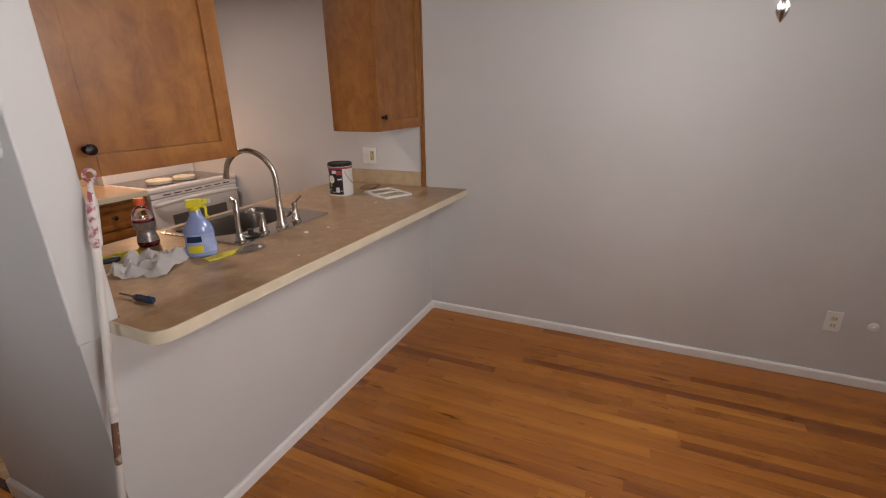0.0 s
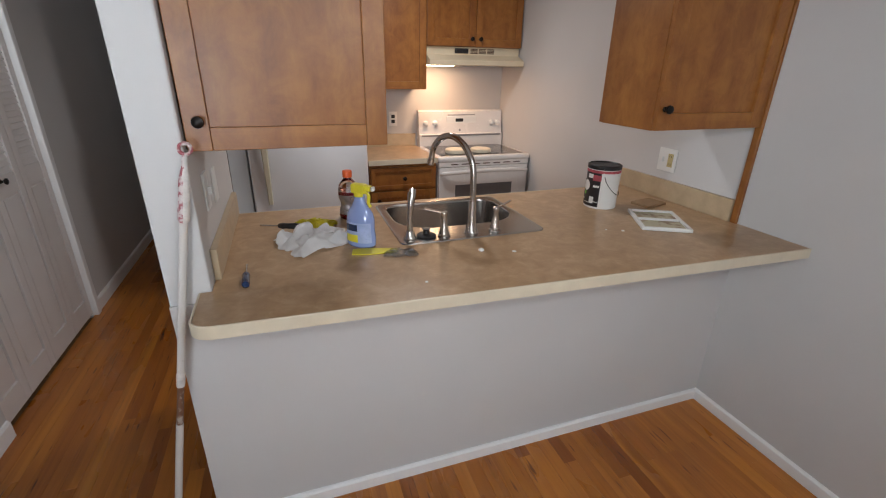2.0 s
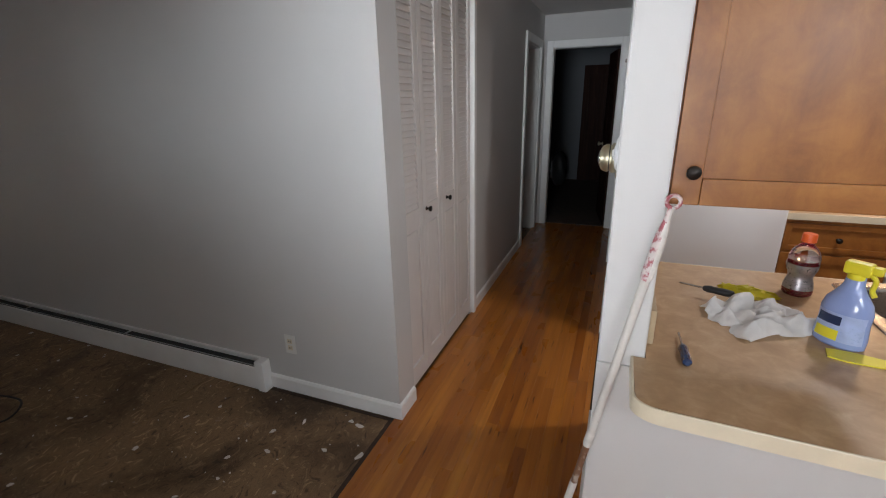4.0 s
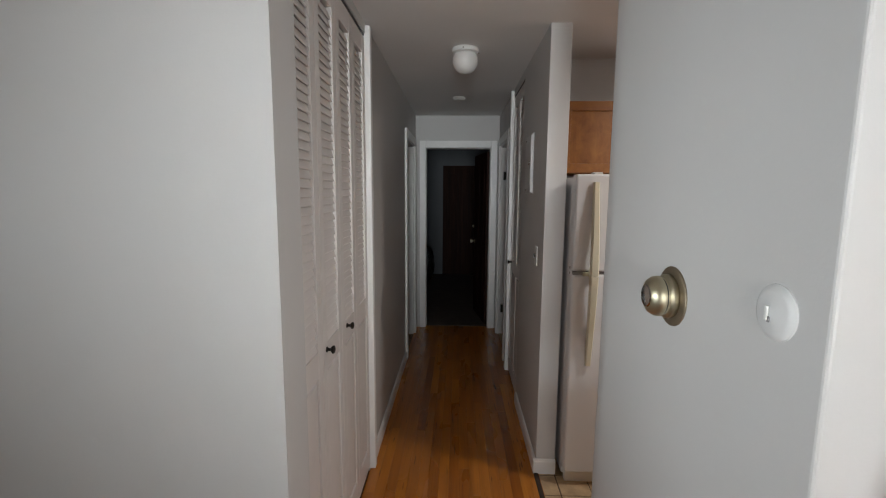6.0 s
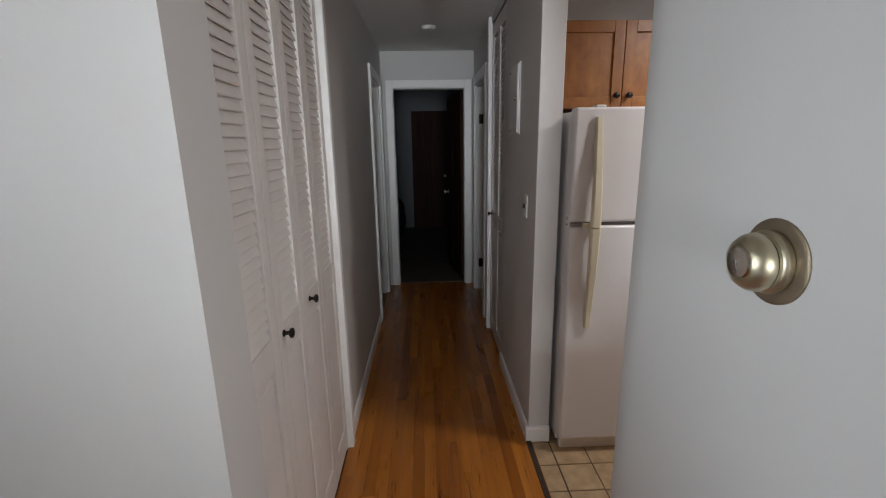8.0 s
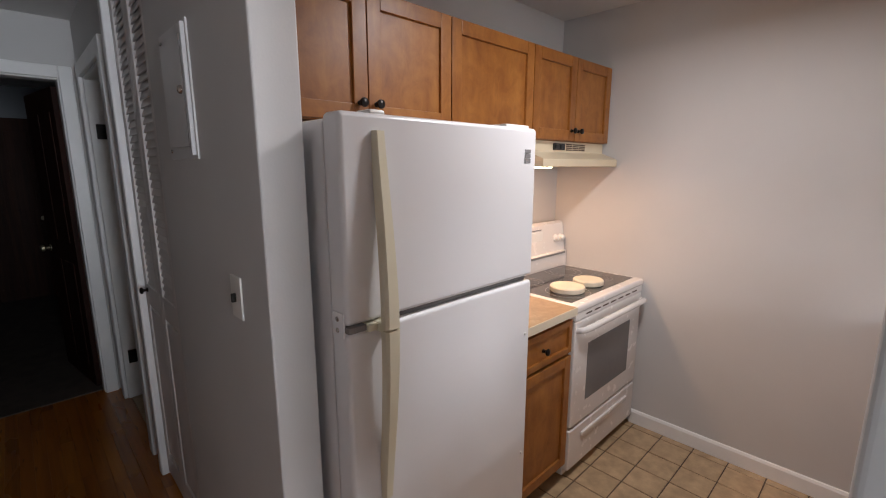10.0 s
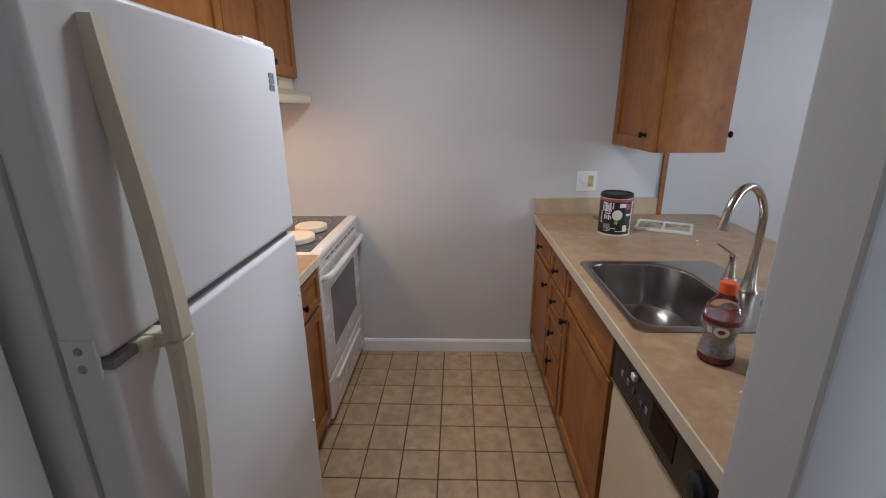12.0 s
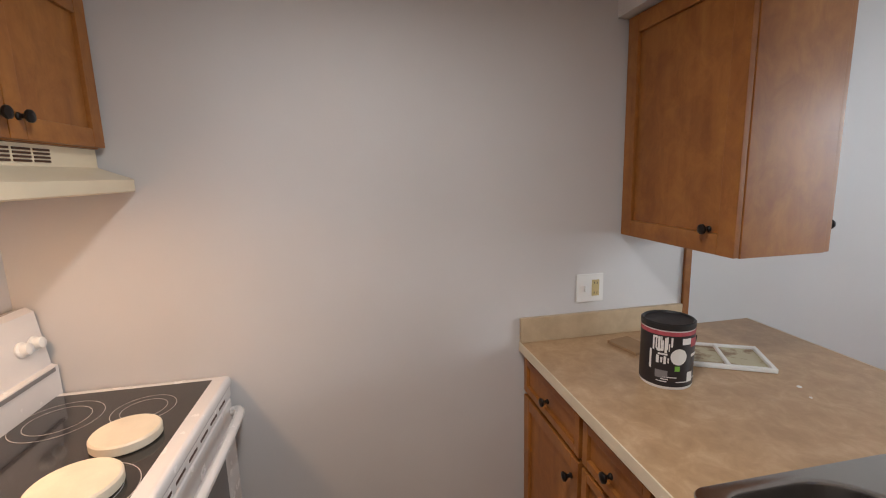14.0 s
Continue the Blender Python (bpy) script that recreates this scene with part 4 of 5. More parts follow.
lever_handle(-1.075, 0.24, 15)


def side_sprayer():
    x, y = -1.432, 0.238
    f = thing("side_sprayer", (x, y, DECK), "brushed nickel pull-out side sprayer", "sprayer")
    part("collar", lathe(bmesh.new(), ((0.026, 0), (0.026, 0.005), (0.02, 0.012), (0.016, 0.035)), T(x, y, DECK), 20), NICKEL, f)
    p = smooth_path([(x, y, DECK + 0.03), (x, y, DECK + 0.09), (x + 0.004, y, DECK + 0.14), (x + 0.012, y + 0.012, DECK + 0.178)], 5)
    part("wand", tube(bmesh.new(), p, [0.0125, 0.012, 0.0115, 0.011, 0.0105, 0.0105, 0.011, 0.012, 0.0125, 0.013, 0.0135, 0.014, 0.0145, 0.015, 0.0155, 0.0155][:len(p)], 14), NICKEL, f)
    part("nozzle", tube(bmesh.new(), [(x + 0.01, y + 0.006, DECK + 0.168), (x + 0.022, y + 0.036, DECK + 0.178)], 0.0135, 14), NICKEL, f)


side_sprayer()
solid("sink_stopper", lathe(bmesh.new(), ((0.036, 0), (0.038, 0.006), (0.03, 0.012), (0.013, 0.014), (0.012, 0.028), (0.016, 0.034), (0, 0.036)), T(-1.365, 0.245, DECK), 22), BLACK,
      "black rubber sink stopper lying on the sink deck", "sink stopper")


# ---- things on the bar ----
def spray_bottle():
    x, y = -1.615, 0.245
    s = thing("spray_bottle", (x, y, CT), "blue window cleaner spray bottle with yellow trigger", "spray bottle")
    bm = bmesh.new()
    lathe(bm, ((0.04, 0), (0.046, 0.006), (0.047, 0.03), (0.044, 0.07), (0.045, 0.1), (0.04, 0.125), (0.026, 0.15), (0.018, 0.17), (0.0155, 0.2)), T(0, 0, 0), 28)
    bmesh.ops.scale(bm, vec=(1.22, 0.78, 1), verts=bm.verts[:])
    bm.transform(T(x, y, CT, 0, 0, -40))
    body = part("bottle", bm, BLUE, s, "translucent blue bottle")
    lab = bmesh.new()
    lathe(lab, ((0.0478, 0.02), (0.0482, 0.03), (0.0452, 0.07), (0.046, 0.095)), T(0, 0, 0), 28, cap=False)
    bmesh.ops.delete(lab, geom=[v for v in lab.verts if v.co.y > -0.012], context="VERTS")
    bmesh.ops.scale(lab, vec=(1.22, 0.79, 1), verts=lab.verts[:])
    lab.transform(T(x, y, CT, 0, 0, -40))
    part("label_sheet", lab, SPRAYLABEL, body, "pale blue printed label")
    for z0, z1, mat, name in ((0.022, 0.05, YELLOW, "yellow_print"), (0.064, 0.088, SCREWBLUE, "blue_print")):
        q = bmesh.new()
        lathe(q, ((0.0486, z0), (0.0474 if z0 < 0.06 else 0.0466, z1)), T(0, 0, 0), 56, cap=False)
        bmesh.ops.delete(q, geom=[v for v in q.verts if v.co.y > -0.02 or not -0.038 < v.co.x < 0.008], context="VERTS")
        bmesh.ops.scale(q, vec=(1.22, 0.795, 1), verts=q.verts[:])
        q.transform(T(x, y, CT, 0, 0, -40))
        part(name, q, mat, body, name.split("_")[0] + " label print", smooth=False)
    tr = bmesh.new()
    box(tr, (-0.028, -0.016, 0.196), (0.03, 0.016, 0.232), 0.008)
    box(tr, (0.026, -0.012, 0.206), (0.05, 0.012, 0.228), 0.006)
    tube(tr, smooth_path([(0.026, 0, 0.205), (0.038, 0, 0.19), (0.036, 0, 0.165), (0.044, 0, 0.15)], 4), 0.006, 8)
    tr.transform(T(x, y, CT, 0, 0, -40))
    head = part("trigger_head", tr, YELLOW, s, "yellow trigger head")
    nz = B((0.05, -0.009, 0.209), (0.06, 0.009, 0.225), bevel=0.003)
    nz.transform(T(x, y, CT, 0, 0, -40))
    part("nozzle", nz, WHITE, head, "white nozzle")
    part("neck", lathe(bmesh.new(), ((0.017, 0.185), (0.019, 0.187), (0.019, 0.2), (0.017, 0.202)), T(x, y, CT), 20), YELLOW, s)


SPRAYLABEL = plain("pale_blue_label", (0.36, 0.44, 0.7), 0.3, var=0.12, scale=30, grain=0.02)
spray_bottle()


def drink_bottle():
    x, y = -1.612, 0.584
    s = thing("drink_bottle", (x, y, CT), "half-full red sports drink bottle with orange cap", "bottle")
    prof = ((0.038, 0), (0.0445, 0.006), (0.046, 0.02), (0.0435, 0.04), (0.0375, 0.062), (0.036, 0.072), (0.039, 0.084), (0.0445, 0.1), (0.0465, 0.122), (0.046, 0.142), (0.0405, 0.162), (0.029, 0.178), (0.0195, 0.187), (0.0175, 0.2))
    shell = part("bottle", lathe(bmesh.new(), prof, T(x, y, CT), 30), CLEAR, s, "clear ribbed plastic")
    part("drink", lathe(bmesh.new(), tuple((r - 0.0022, z + 0.002) for r, z in prof[:9]) + ((0.0442, 0.132), (0, 0.132)), T(x, y, CT), 30), RED, s, "dark red drink")
    lab = part("label_sheet", lathe(bmesh.new(), ((0.0462, 0.026), (0.0442, 0.04), (0.0382, 0.062), (0.0367, 0.072), (0.0397, 0.084), (0.0452, 0.1), (0.0471, 0.118)), T(x, y, CT), 30, cap=False), DRINKLABEL, s, "silver grey wrap label")
    for z in (0.034, 0.05):
        r = 0.0462 - (z - 0.026) * 0.2
        part("label_line", lathe(bmesh.new(), ((r + 0.0002, z), (r - 0.0004, z + 0.003)), T(x, y, CT), 30, cap=False), GREY, lab)
    part("cap", lathe(bmesh.new(), ((0.0205, 0.196), (0.022, 0.198), (0.022, 0.22), (0.02, 0.226), (0, 0.226)), T(x, y, CT), 24), ORANGE, s, "orange ridged screw cap")

    def patch(a0, a1, z0, z1, mat, out, n=12):
        q = bmesh.new()
        mid, half, zc, zh = (a0 + a1) / 2, (a1 - a0) / 2, (z0 + z1) / 2, (z1 - z0) / 2
        ring = [(mid + half * math.cos(t), zc + zh * math.sin(t)) for t in [2 * math.pi * (i + 0.5) / n for i in range(n)]]
        rad = lambda z: 0.0397 + (z - 0.084) * 0.26 + out
        put = lambda a, z: q.verts.new((x + rad(z) * math.cos(radians(a)), y + rad(z) * math.sin(radians(a)), CT + z))
        vs, hub = [put(*p) for p in ring], put(mid, zc)
        for i in range(n):
            q.faces.new((vs[i], vs[(i + 1) % n], hub))
        part("emblem", q, mat, lab, "white and red emblem patch", smooth=False)

    patch(128, 176, 0.084, 0.116, WHITE, 0.0022)
    patch(141, 163, 0.094, 0.108, RED, 0.003)
    patch(103, 128, 0.088, 0.116, WHITE, 0.0022, 4)
    s.scale = (0.92, 0.92, 0.92)


DRINKLABEL = plain("silver_grey_label", (0.3, 0.27, 0.28), 0.3, 0.6, var=0.3, scale=30, grain=0.02)
drink_bottle()


def crumpled(name, cx, cy, sx, sy, turn, height, material, label, category, seed, fold=1.0):
    """A limp sheet thrown in folds on the counter, with thickness."""
    bm = bmesh.new()
    nx, ny = 34, 26
    grid = []
    for i in range(nx):
        row = []
        for j in range(ny):
            u, v = i / (nx - 1) - 0.5, j / (ny - 1) - 0.5
            ragged = 1 + 0.18 * noise.noise(Vector((u * 3 + seed, v * 3, seed)))
            e = max(0.0, 1 - max(abs(u), abs(v)) * 2)
            n1 = abs(noise.noise(Vector((u * 3.2 * fold + seed * 3, v * 5.2 * fold, 1.7))))
            n2 = noise.noise(Vector((u * 9 + seed, v * 9, 5.1)))
            z = 0.004 + height * min(1, 0.25 + e * 2.2) * (1.6 * n1 + 0.35 + 0.25 * n2)
            p = Vector((u * sx * ragged + 0.02 * n2, v * sy * ragged, max(0.0035, z)))
            row.append(bm.verts.new(T(cx, cy, CT, 0, 0, turn) @ p))
        grid.append(row)
    for i in range(nx - 1):
        for j in range(ny - 1):
            bm.faces.new((grid[i][j], grid[i + 1][j], grid[i + 1][j + 1], grid[i][j + 1]))
    bmesh.ops.solidify(bm, geom=bm.faces[:], thickness=0.0028)
    low = min(v.co.z for v in bm.verts)
    bmesh.ops.translate(bm, verts=bm.verts[:], vec=(0, 0, CT + 0.0006 - low))
    return solid(name, bm, material, label, category)


crumpled("rag", -1.775, 0.33, 0.27, 0.22, 28, 0.046, CLOTH, "crumpled white cotton rag on the bar", "rag", 2.3)
crumpled("rubber_glove", -1.765, 0.53, 0.17, 0.09, -20, 0.02, YELLOW, "crumpled yellow rubber glove beside the rag", "glove", 5.1)
crumpled("wrapper", -1.50, 0.115, 0.11, 0.055, -12, 0.014, BAG, "small clear crumpled plastic wrapper", "wrapper", 8.4)


def screwdriver(x, y, z, turn, handle, shaft, label):
    s = thing("screwdriver", (x, y, z), label, "screwdriver")
    m = T(x, y, z + 0.0125, 0, 90, turn)
    part("handle", lathe(bmesh.new(), ((0.006, -0.045), (0.011, -0.04), (0.0125, -0.02), (0.011, 0.01), (0.0125, 0.025), (0.009, 0.04), (0.005, 0.044)), m, 10), handle, s)
    part("shaft", lathe(bmesh.new(), ((0.003, 0.042), (0.003, 0.1), (0.0035, 0.112), (0.001, 0.116)), m, 8), shaft, s, "thin steel shaft")


screwdriver(-2.0, 0.03, CT, 92, SCREWBLUE, STEEL, "screwdriver with blue and black handle on the bar")
screwdriver(-1.865, 0.44, CT + 0.02, 160, BLACK, STEEL, "black-handled screwdriver lying on the rag")
# yellow sleeve of a blister pack
bm = bmesh.new()
prism(bm, [(-1.665, 0.155), (-1.63, 0.14), (-1.51, 0.13), (-1.50, 0.165), (-1.6, 0.195), (-1.655, 0.2)], CT + 0.0006, CT + 0.004)
solid("tool_package", bm, YELLOW, "flat yellow card tool package on the bar", "package", smooth=False)
bm = bmesh.new()
lathe(bm, ((0.011, 0), (0.011, 0.004), (0.007, 0.007), (0, 0.008)), T(-1.212, 0.062, CT + 0.0005), 10)
solid("plastic_anchor", bm, WHITE, "small white plastic fitting on the bar", "fitting")


def paint_can():
    x, y = -0.415, 0.437
    c = thing("paint_can", (x, y, CT), "small black and white paint can, black lid, wire handle", "paint can")
    R = 0.076
    S = 1.22
    up = lambda *p: tuple((r, z * S) for r, z in p)
    part("can", lathe(bmesh.new(), up((R - 0.002, 0), (R, 0.003), (R, 0.006), (R - 0.001, 0.008), (R - 0.001, 0.152), (R, 0.155)), T(x, y, CT), 40), WHITE, c, "white plastic can")
    bm = bmesh.new()
    lathe(bm, up((R + 0.0006, 0.008), (R + 0.0006, 0.148)), T(0, 0, 0), 72, cap=False)
    bare = lambda v: 226 < math.degrees(math.atan2(v.co.y, v.co.x)) % 360 < 330
    bmesh.ops.delete(bm, geom=[v for v in bm.verts if bare(v)], context="VERTS")
    bm.transform(T(x, y, CT))
    lab = part("label_sheet", bm, LABEL, c, "black printed paper label")
    part("stripe", lathe(bmesh.new(), up((R + 0.0012, 0.14), (R + 0.0012, 0.15)), T(x, y, CT), 40, cap=False), PINK, c, "thin pink stripe")
    part("lid", lathe(bmesh.new(), up((R + 0.001, 0.153), (R + 0.002, 0.156), (R + 0.002, 0.166), (R - 0.003, 0.169), (R - 0.008, 0.164), (0, 0.164)), T(x, y, CT), 40), BLACK, c, "black plastic lid")

    def patch(a0, a1, z0, z1, mat, oval=False, name="print"):
        q, k = bmesh.new(), 10
        mid, half, zc, zh = (a0 + a1) / 2, (a1 - a0) / 2, (z0 + z1) / 2, (z1 - z0) / 2
        if oval:
            ring = [(mid + half * math.cos(t), zc + zh * math.sin(t)) for t in [2 * math.pi * i / 20 for i in range(20)]]
        else:
            ring = [(a0 + (a1 - a0) * i / k, z0) for i in range(k + 1)] + [(a1 - (a1 - a0) * i / k, z1) for i in range(k + 1)]
        put = lambda a, z: q.verts.new((x + (R + 0.0016) * math.cos(radians(a)), y + (R + 0.0016) * math.sin(radians(a)), CT + z * S))
        vs, hub = [put(*p) for p in ring], put(mid, zc)
        if oval:
            for i in range(len(vs)):
                q.faces.new((vs[i], vs[(i + 1) % len(vs)], hub))
        else:
            q.verts.remove(hub)
            for i in range(k):
                q.faces.new((vs[i], vs[i + 1], vs[2 * k - i], vs[2 * k + 1 - i]))
        part(name, q, mat, lab, smooth=False)

    wire = [(x + (R + 0.004) * math.cos(radians(a)), y + (R + 0.004) * math.sin(radians(a)), CT + S * (0.128 - 0.075 * math.sin(math.pi * (a - 236) / 150) ** 0.7)) for a in range(236, 387, 6)]
    part("wire_handle", tube(bmesh.new(), wire, 0.0016, 6), BLACK, c, "thin dark wire bail handle")
    patch(150, 186, 0.066, 0.108, WHITE, True)
    for a, w, z0, z1 in ((114, 4, 0.1, 0.136), (120, 3, 0.104, 0.13), (126, 5, 0.098, 0.136), (134, 3, 0.1, 0.128), (140, 5, 0.096, 0.135), (147, 2, 0.1, 0.12),
                         (124, 6, 0.068, 0.088), (132, 4, 0.07, 0.084), (139, 5, 0.067, 0.087), (146, 3, 0.07, 0.083)):
        patch(a - w / 2, a + w / 2, z0, z1, WHITE)
    patch(160, 171, 0.05, 0.063, GREEN)
    patch(190, 207, 0.02, 0.046, WHITE)
    patch(120, 146, 0.03, 0.05, GREY)
    patch(196, 226, 0.11, 0.132, PINK)
    for i, (a, w) in enumerate(((134, 22), (140, 16), (150, 30), (176, 24), (214, 20))):
        patch(a - w / 2, a + w / 2, 0.02 + 0.006 * (i % 3), 0.0225 + 0.006 * (i % 3), WHITE)
    for i, (a, w, z0, z1) in enumerate(((108, 5, 0.05, 0.1), (128, 14, 0.1, 0.106), (134, 20, 0.09, 0.0945), (143, 3, 0.104, 0.137), (131, 2.5, 0.104, 0.137), (118, 9, 0.131, 0.137), (152, 4, 0.112, 0.136))):
        patch(a - w / 2, a + w / 2, z0, z1, WHITE)
    patch(174, 196, 0.118, 0.134, WHITE)
    patch(200, 222, 0.084, 0.092, WHITE)


paint_can()


def vent_cover():
    m = T(-0.325, 0.145, CT, 0, 0, 62)
    c = thing("shallow_tray", (-0.325, 0.145, CT), "shallow white plastic tray with stained pale inserts", "tray")
    bm = bmesh.new()
    L, W = 0.135, 0.1
    for a, b in (((-L, -W), (L, -W + 0.014)), ((-L, W - 0.014), (L, W)), ((-L, -W + 0.014), (-L + 0.014, W - 0.014)), ((L - 0.014, -W + 0.014), (L, W - 0.014)),
                 ((-0.006, -W + 0.014), (0.006, W - 0.014))):
        box(bm, (*a, 0.0005), (*b, 0.016), 0.003)
    bm.transform(m)
    part("frame", bm, WHITE, c)
    for s in (-1, 1):
        g = B((min(s * 0.006, s * (L - 0.014)), -W + 0.013, 0.0005), (max(s * 0.006, s * (L - 0.014)), W - 0.013, 0.007))
        g.transform(m)
        part("insert", g, TRAYSTAIN, c, "stained pale insert", smooth=False)


vent_cover()
bm = B((-0.07, -0.05, 0.0005), (0.07, 0.05, 0.012), bevel=0.001)
bm.transform(T(-0.16, 0.385, CT, 0, 0, 12))
solid("cardboard_scrap", bm, CARD, "flat brown cardboard scrap beside the paint can", "cardboard", smooth=False)
rng2 = random.Random(8)
for k in range(6):
    bm = bmesh.new()
    r = 0.004 + 0.005 * rng2.random()
    px, py = ((-1.477, -0.125), (-1.1, 0.02), (-0.62, 0.12), (-0.56, 0.09), (-1.75, 0.6), (-1.83, 0.52))[k]
    lathe(bm, ((r, 0), (r * 0.8, 0.002), (0, 0.0024)), T(px, py, CT + 0.0004), 7)
    solid("plaster_crumb", bm, WHITE, "tiny white plaster crumb on the counter", "crumb", group="crumbs on the bar")


# ---- painter's pole ----
def painter_pole():
    p0, p1 = Vector((-2.335, -0.1, 0.0)), Vector((-2.084, -0.022, 1.335))
    d = (p1 - p0).normalized()
    s = thing("extension_pole", p0, "paint-spattered white extension pole leaning on the partition", "pole")
    at = lambda t: p0 + (p1 - p0) * t
    part("lower_tube", tube(bmesh.new(), [at(0.03), at(0.405)], 0.0106, 14), POLE, s)
    part("joint_tube", tube(bmesh.new(), [at(0.395), at(0.515)], 0.0092, 14), RUSTY, s, "rust-stained bare joint tube")
    part("upper_tube", tube(bmesh.new(), [at(0.505), at(0.88)], 0.0106, 14), POLE, s)
    part("collar", tube(bmesh.new(), [at(0.5), at(0.505), at(0.53), at(0.535)], [0.0105, 0.012, 0.012, 0.0105], 14), POLEWHITE, s, "white locking collar")
    grip = part("grip", tube(bmesh.new(), [at(0.865), at(0.87), at(0.88), at(0.95), at(0.97), at(0.998)], [0.0108, 0.0142, 0.0148, 0.0135, 0.008, 0.0062], 18), WORNPINK, s, "grip with worn pink-red paint on one side")
    grip.data.materials.append(POLEWHITE)
    for face in grip.data.polygons:
        face.material_index = 1 if face.normal.x > -0.1 else 0
    part("tip", tube(bmesh.new(), [at(0.0) + Vector((0, 0, 0.004)), at(0.012), at(0.05)], [0.01, 0.0145, 0.0145], 12), TIPGREY, s, "paint-smeared dark tip")
    c = at(1.0) + d * 0.008
    side = d.cross(Vector((0, 1, 0))).normalized()
    ring = [c + 0.014 * (math.cos(a) * side + math.sin(a) * d) for a in [2 * math.pi * k / 20 for k in range(21)]]
    part("hanging_loop", tube(bmesh.new(), ring, 0.0048, 8), WORNPINK, s, "pink-red hanging loop")


painter_pole()


# ---- plates on the walls ----
def plate_box(bm, at, n, u, w, h, d, bevel=0.002):
    """A flat box on a wall: centre at, outward n, sideways u."""
    n, u, at = Vector(n), Vector(u), Vector(at)
    m = Matrix((( u.x, n.x, 0, at.x), (u.y, n.y, 0, at.y), (0, 0, 1, at.z), (0, 0, 0, 1)))
    q = box(bmesh.new(), (-w / 2, 0, -h / 2), (w / 2, d, h / 2), bevel)
    q.transform(m)
    me = bpy.data.meshes.new("tmp")
    q.to_mesh(me)
    q.free()
    bm.from_mesh(me)
    bpy.data.meshes.remove(me)
    return bm


def wall_plate(name, at, n, u, kinds, label, category, mat=None):
    """A cover plate with one gang for each of kinds: outlet, switch, gfci or blank."""
    t = thing(name, at, label, category, kind="")
    w = 0.07 + 0.046 * (len(kinds) - 1)
    part("cover", plate_box(bmesh.new(), at, n, u, w, 0.115, 0.006, 0.0025), WHITE, t)
    for k, kind in enumerate(kinds):
        o = Vector(at) + Vector(u) * (0.046 * (k - (len(kinds) - 1) / 2)) + Vector(n) * 0.006
        if kind == "switch":
            part("toggle", plate_box(bmesh.new(), o, n, u, 0.008, 0.024, 0.012), mat or WHITE, t)
        elif kind == "gfci":
            g = part("receptacle", plate_box(bmesh.new(), o, n, u, 0.032, 0.066, 0.0025), YELLOWED, t, "yellowed receptacle")
            for dz in (-0.02, 0.02):
                for du in (-0.006, 0.006):
                    part("slot", plate_box(bmesh.new(), o + Vector(u) * du + Vector((0, 0, dz)) + Vector(n) * 0.0025, n, u, 0.0025, 0.009, 0.0006, 0), BLACK, g, smooth=False)
        elif kind == "outlet":
            for dz in (-0.02, 0.02):
                q = o + Vector((0, 0, dz))
                g = part("receptacle", plate_box(bmesh.new(), q, n, u, 0.03, 0.027, 0.003, 0.003), mat or CREAM, t)
                for du in (-0.006, 0.006):
                    part("slot", plate_box(bmesh.new(), q + Vector(u) * du + Vector(n) * 0.003, n, u, 0.003, 0.009, 0.0006, 0), BLACK, g, smooth=False)
    return t


wall_plate("outlet_plate", (0, 0.474, 1.128), (-1, 0, 0), (0, -1, 0), ("switch", "gfci"), "white double plate with switch and yellowed outlet", "outlet")
wall_plate("outlet_plate", (0, -2.375, 0.357), (-1, 0, 0), (0, -1, 0), ("outlet",), "white duplex outlet low on the dining wall", "outlet")
wall_plate("outlet_plate", (-3.79, LRY, 0.308), (0, -1, 0), (1, 0, 0), ("outlet",), "white duplex outlet beside the heater", "outlet")
wall_plate("outlet_plate", (-0.98, YB, 1.15), (0, -1, 0), (1, 0, 0), ("outlet",), "white duplex outlet with dark sockets by the stove", "outlet", BLACK)
wall_plate("switch_plate", (HR, 2.042, 1.235), (-1, 0, 0), (0, 1, 0), ("switch",), "white hall switch plate with a dark toggle", "switch", BRONZE)
wall_plate("switch_plate", (HR + 0.115, 0.2, 1.18), (1, 0, 0), (0, -1, 0), ("switch",), "white light switch above the bar end", "switch")
wall_plate("switch_plate", (HR + 0.115, 0.37, 1.16), (1, 0, 0), (0, -1, 0), ("blank",), "white blank plate above the bar end", "switch")
solid("cable_plate", lathe(bmesh.new(), ((0.024, 0), (0.024, 0.002), (0.02, 0.004), (0.006, 0.005), (0.006, 0.01), (0, 0.01)), T(0, -2.544, 0.356, 0, -90), 24), WHITE, "round white cable plate beside the outlet", "cable plate")


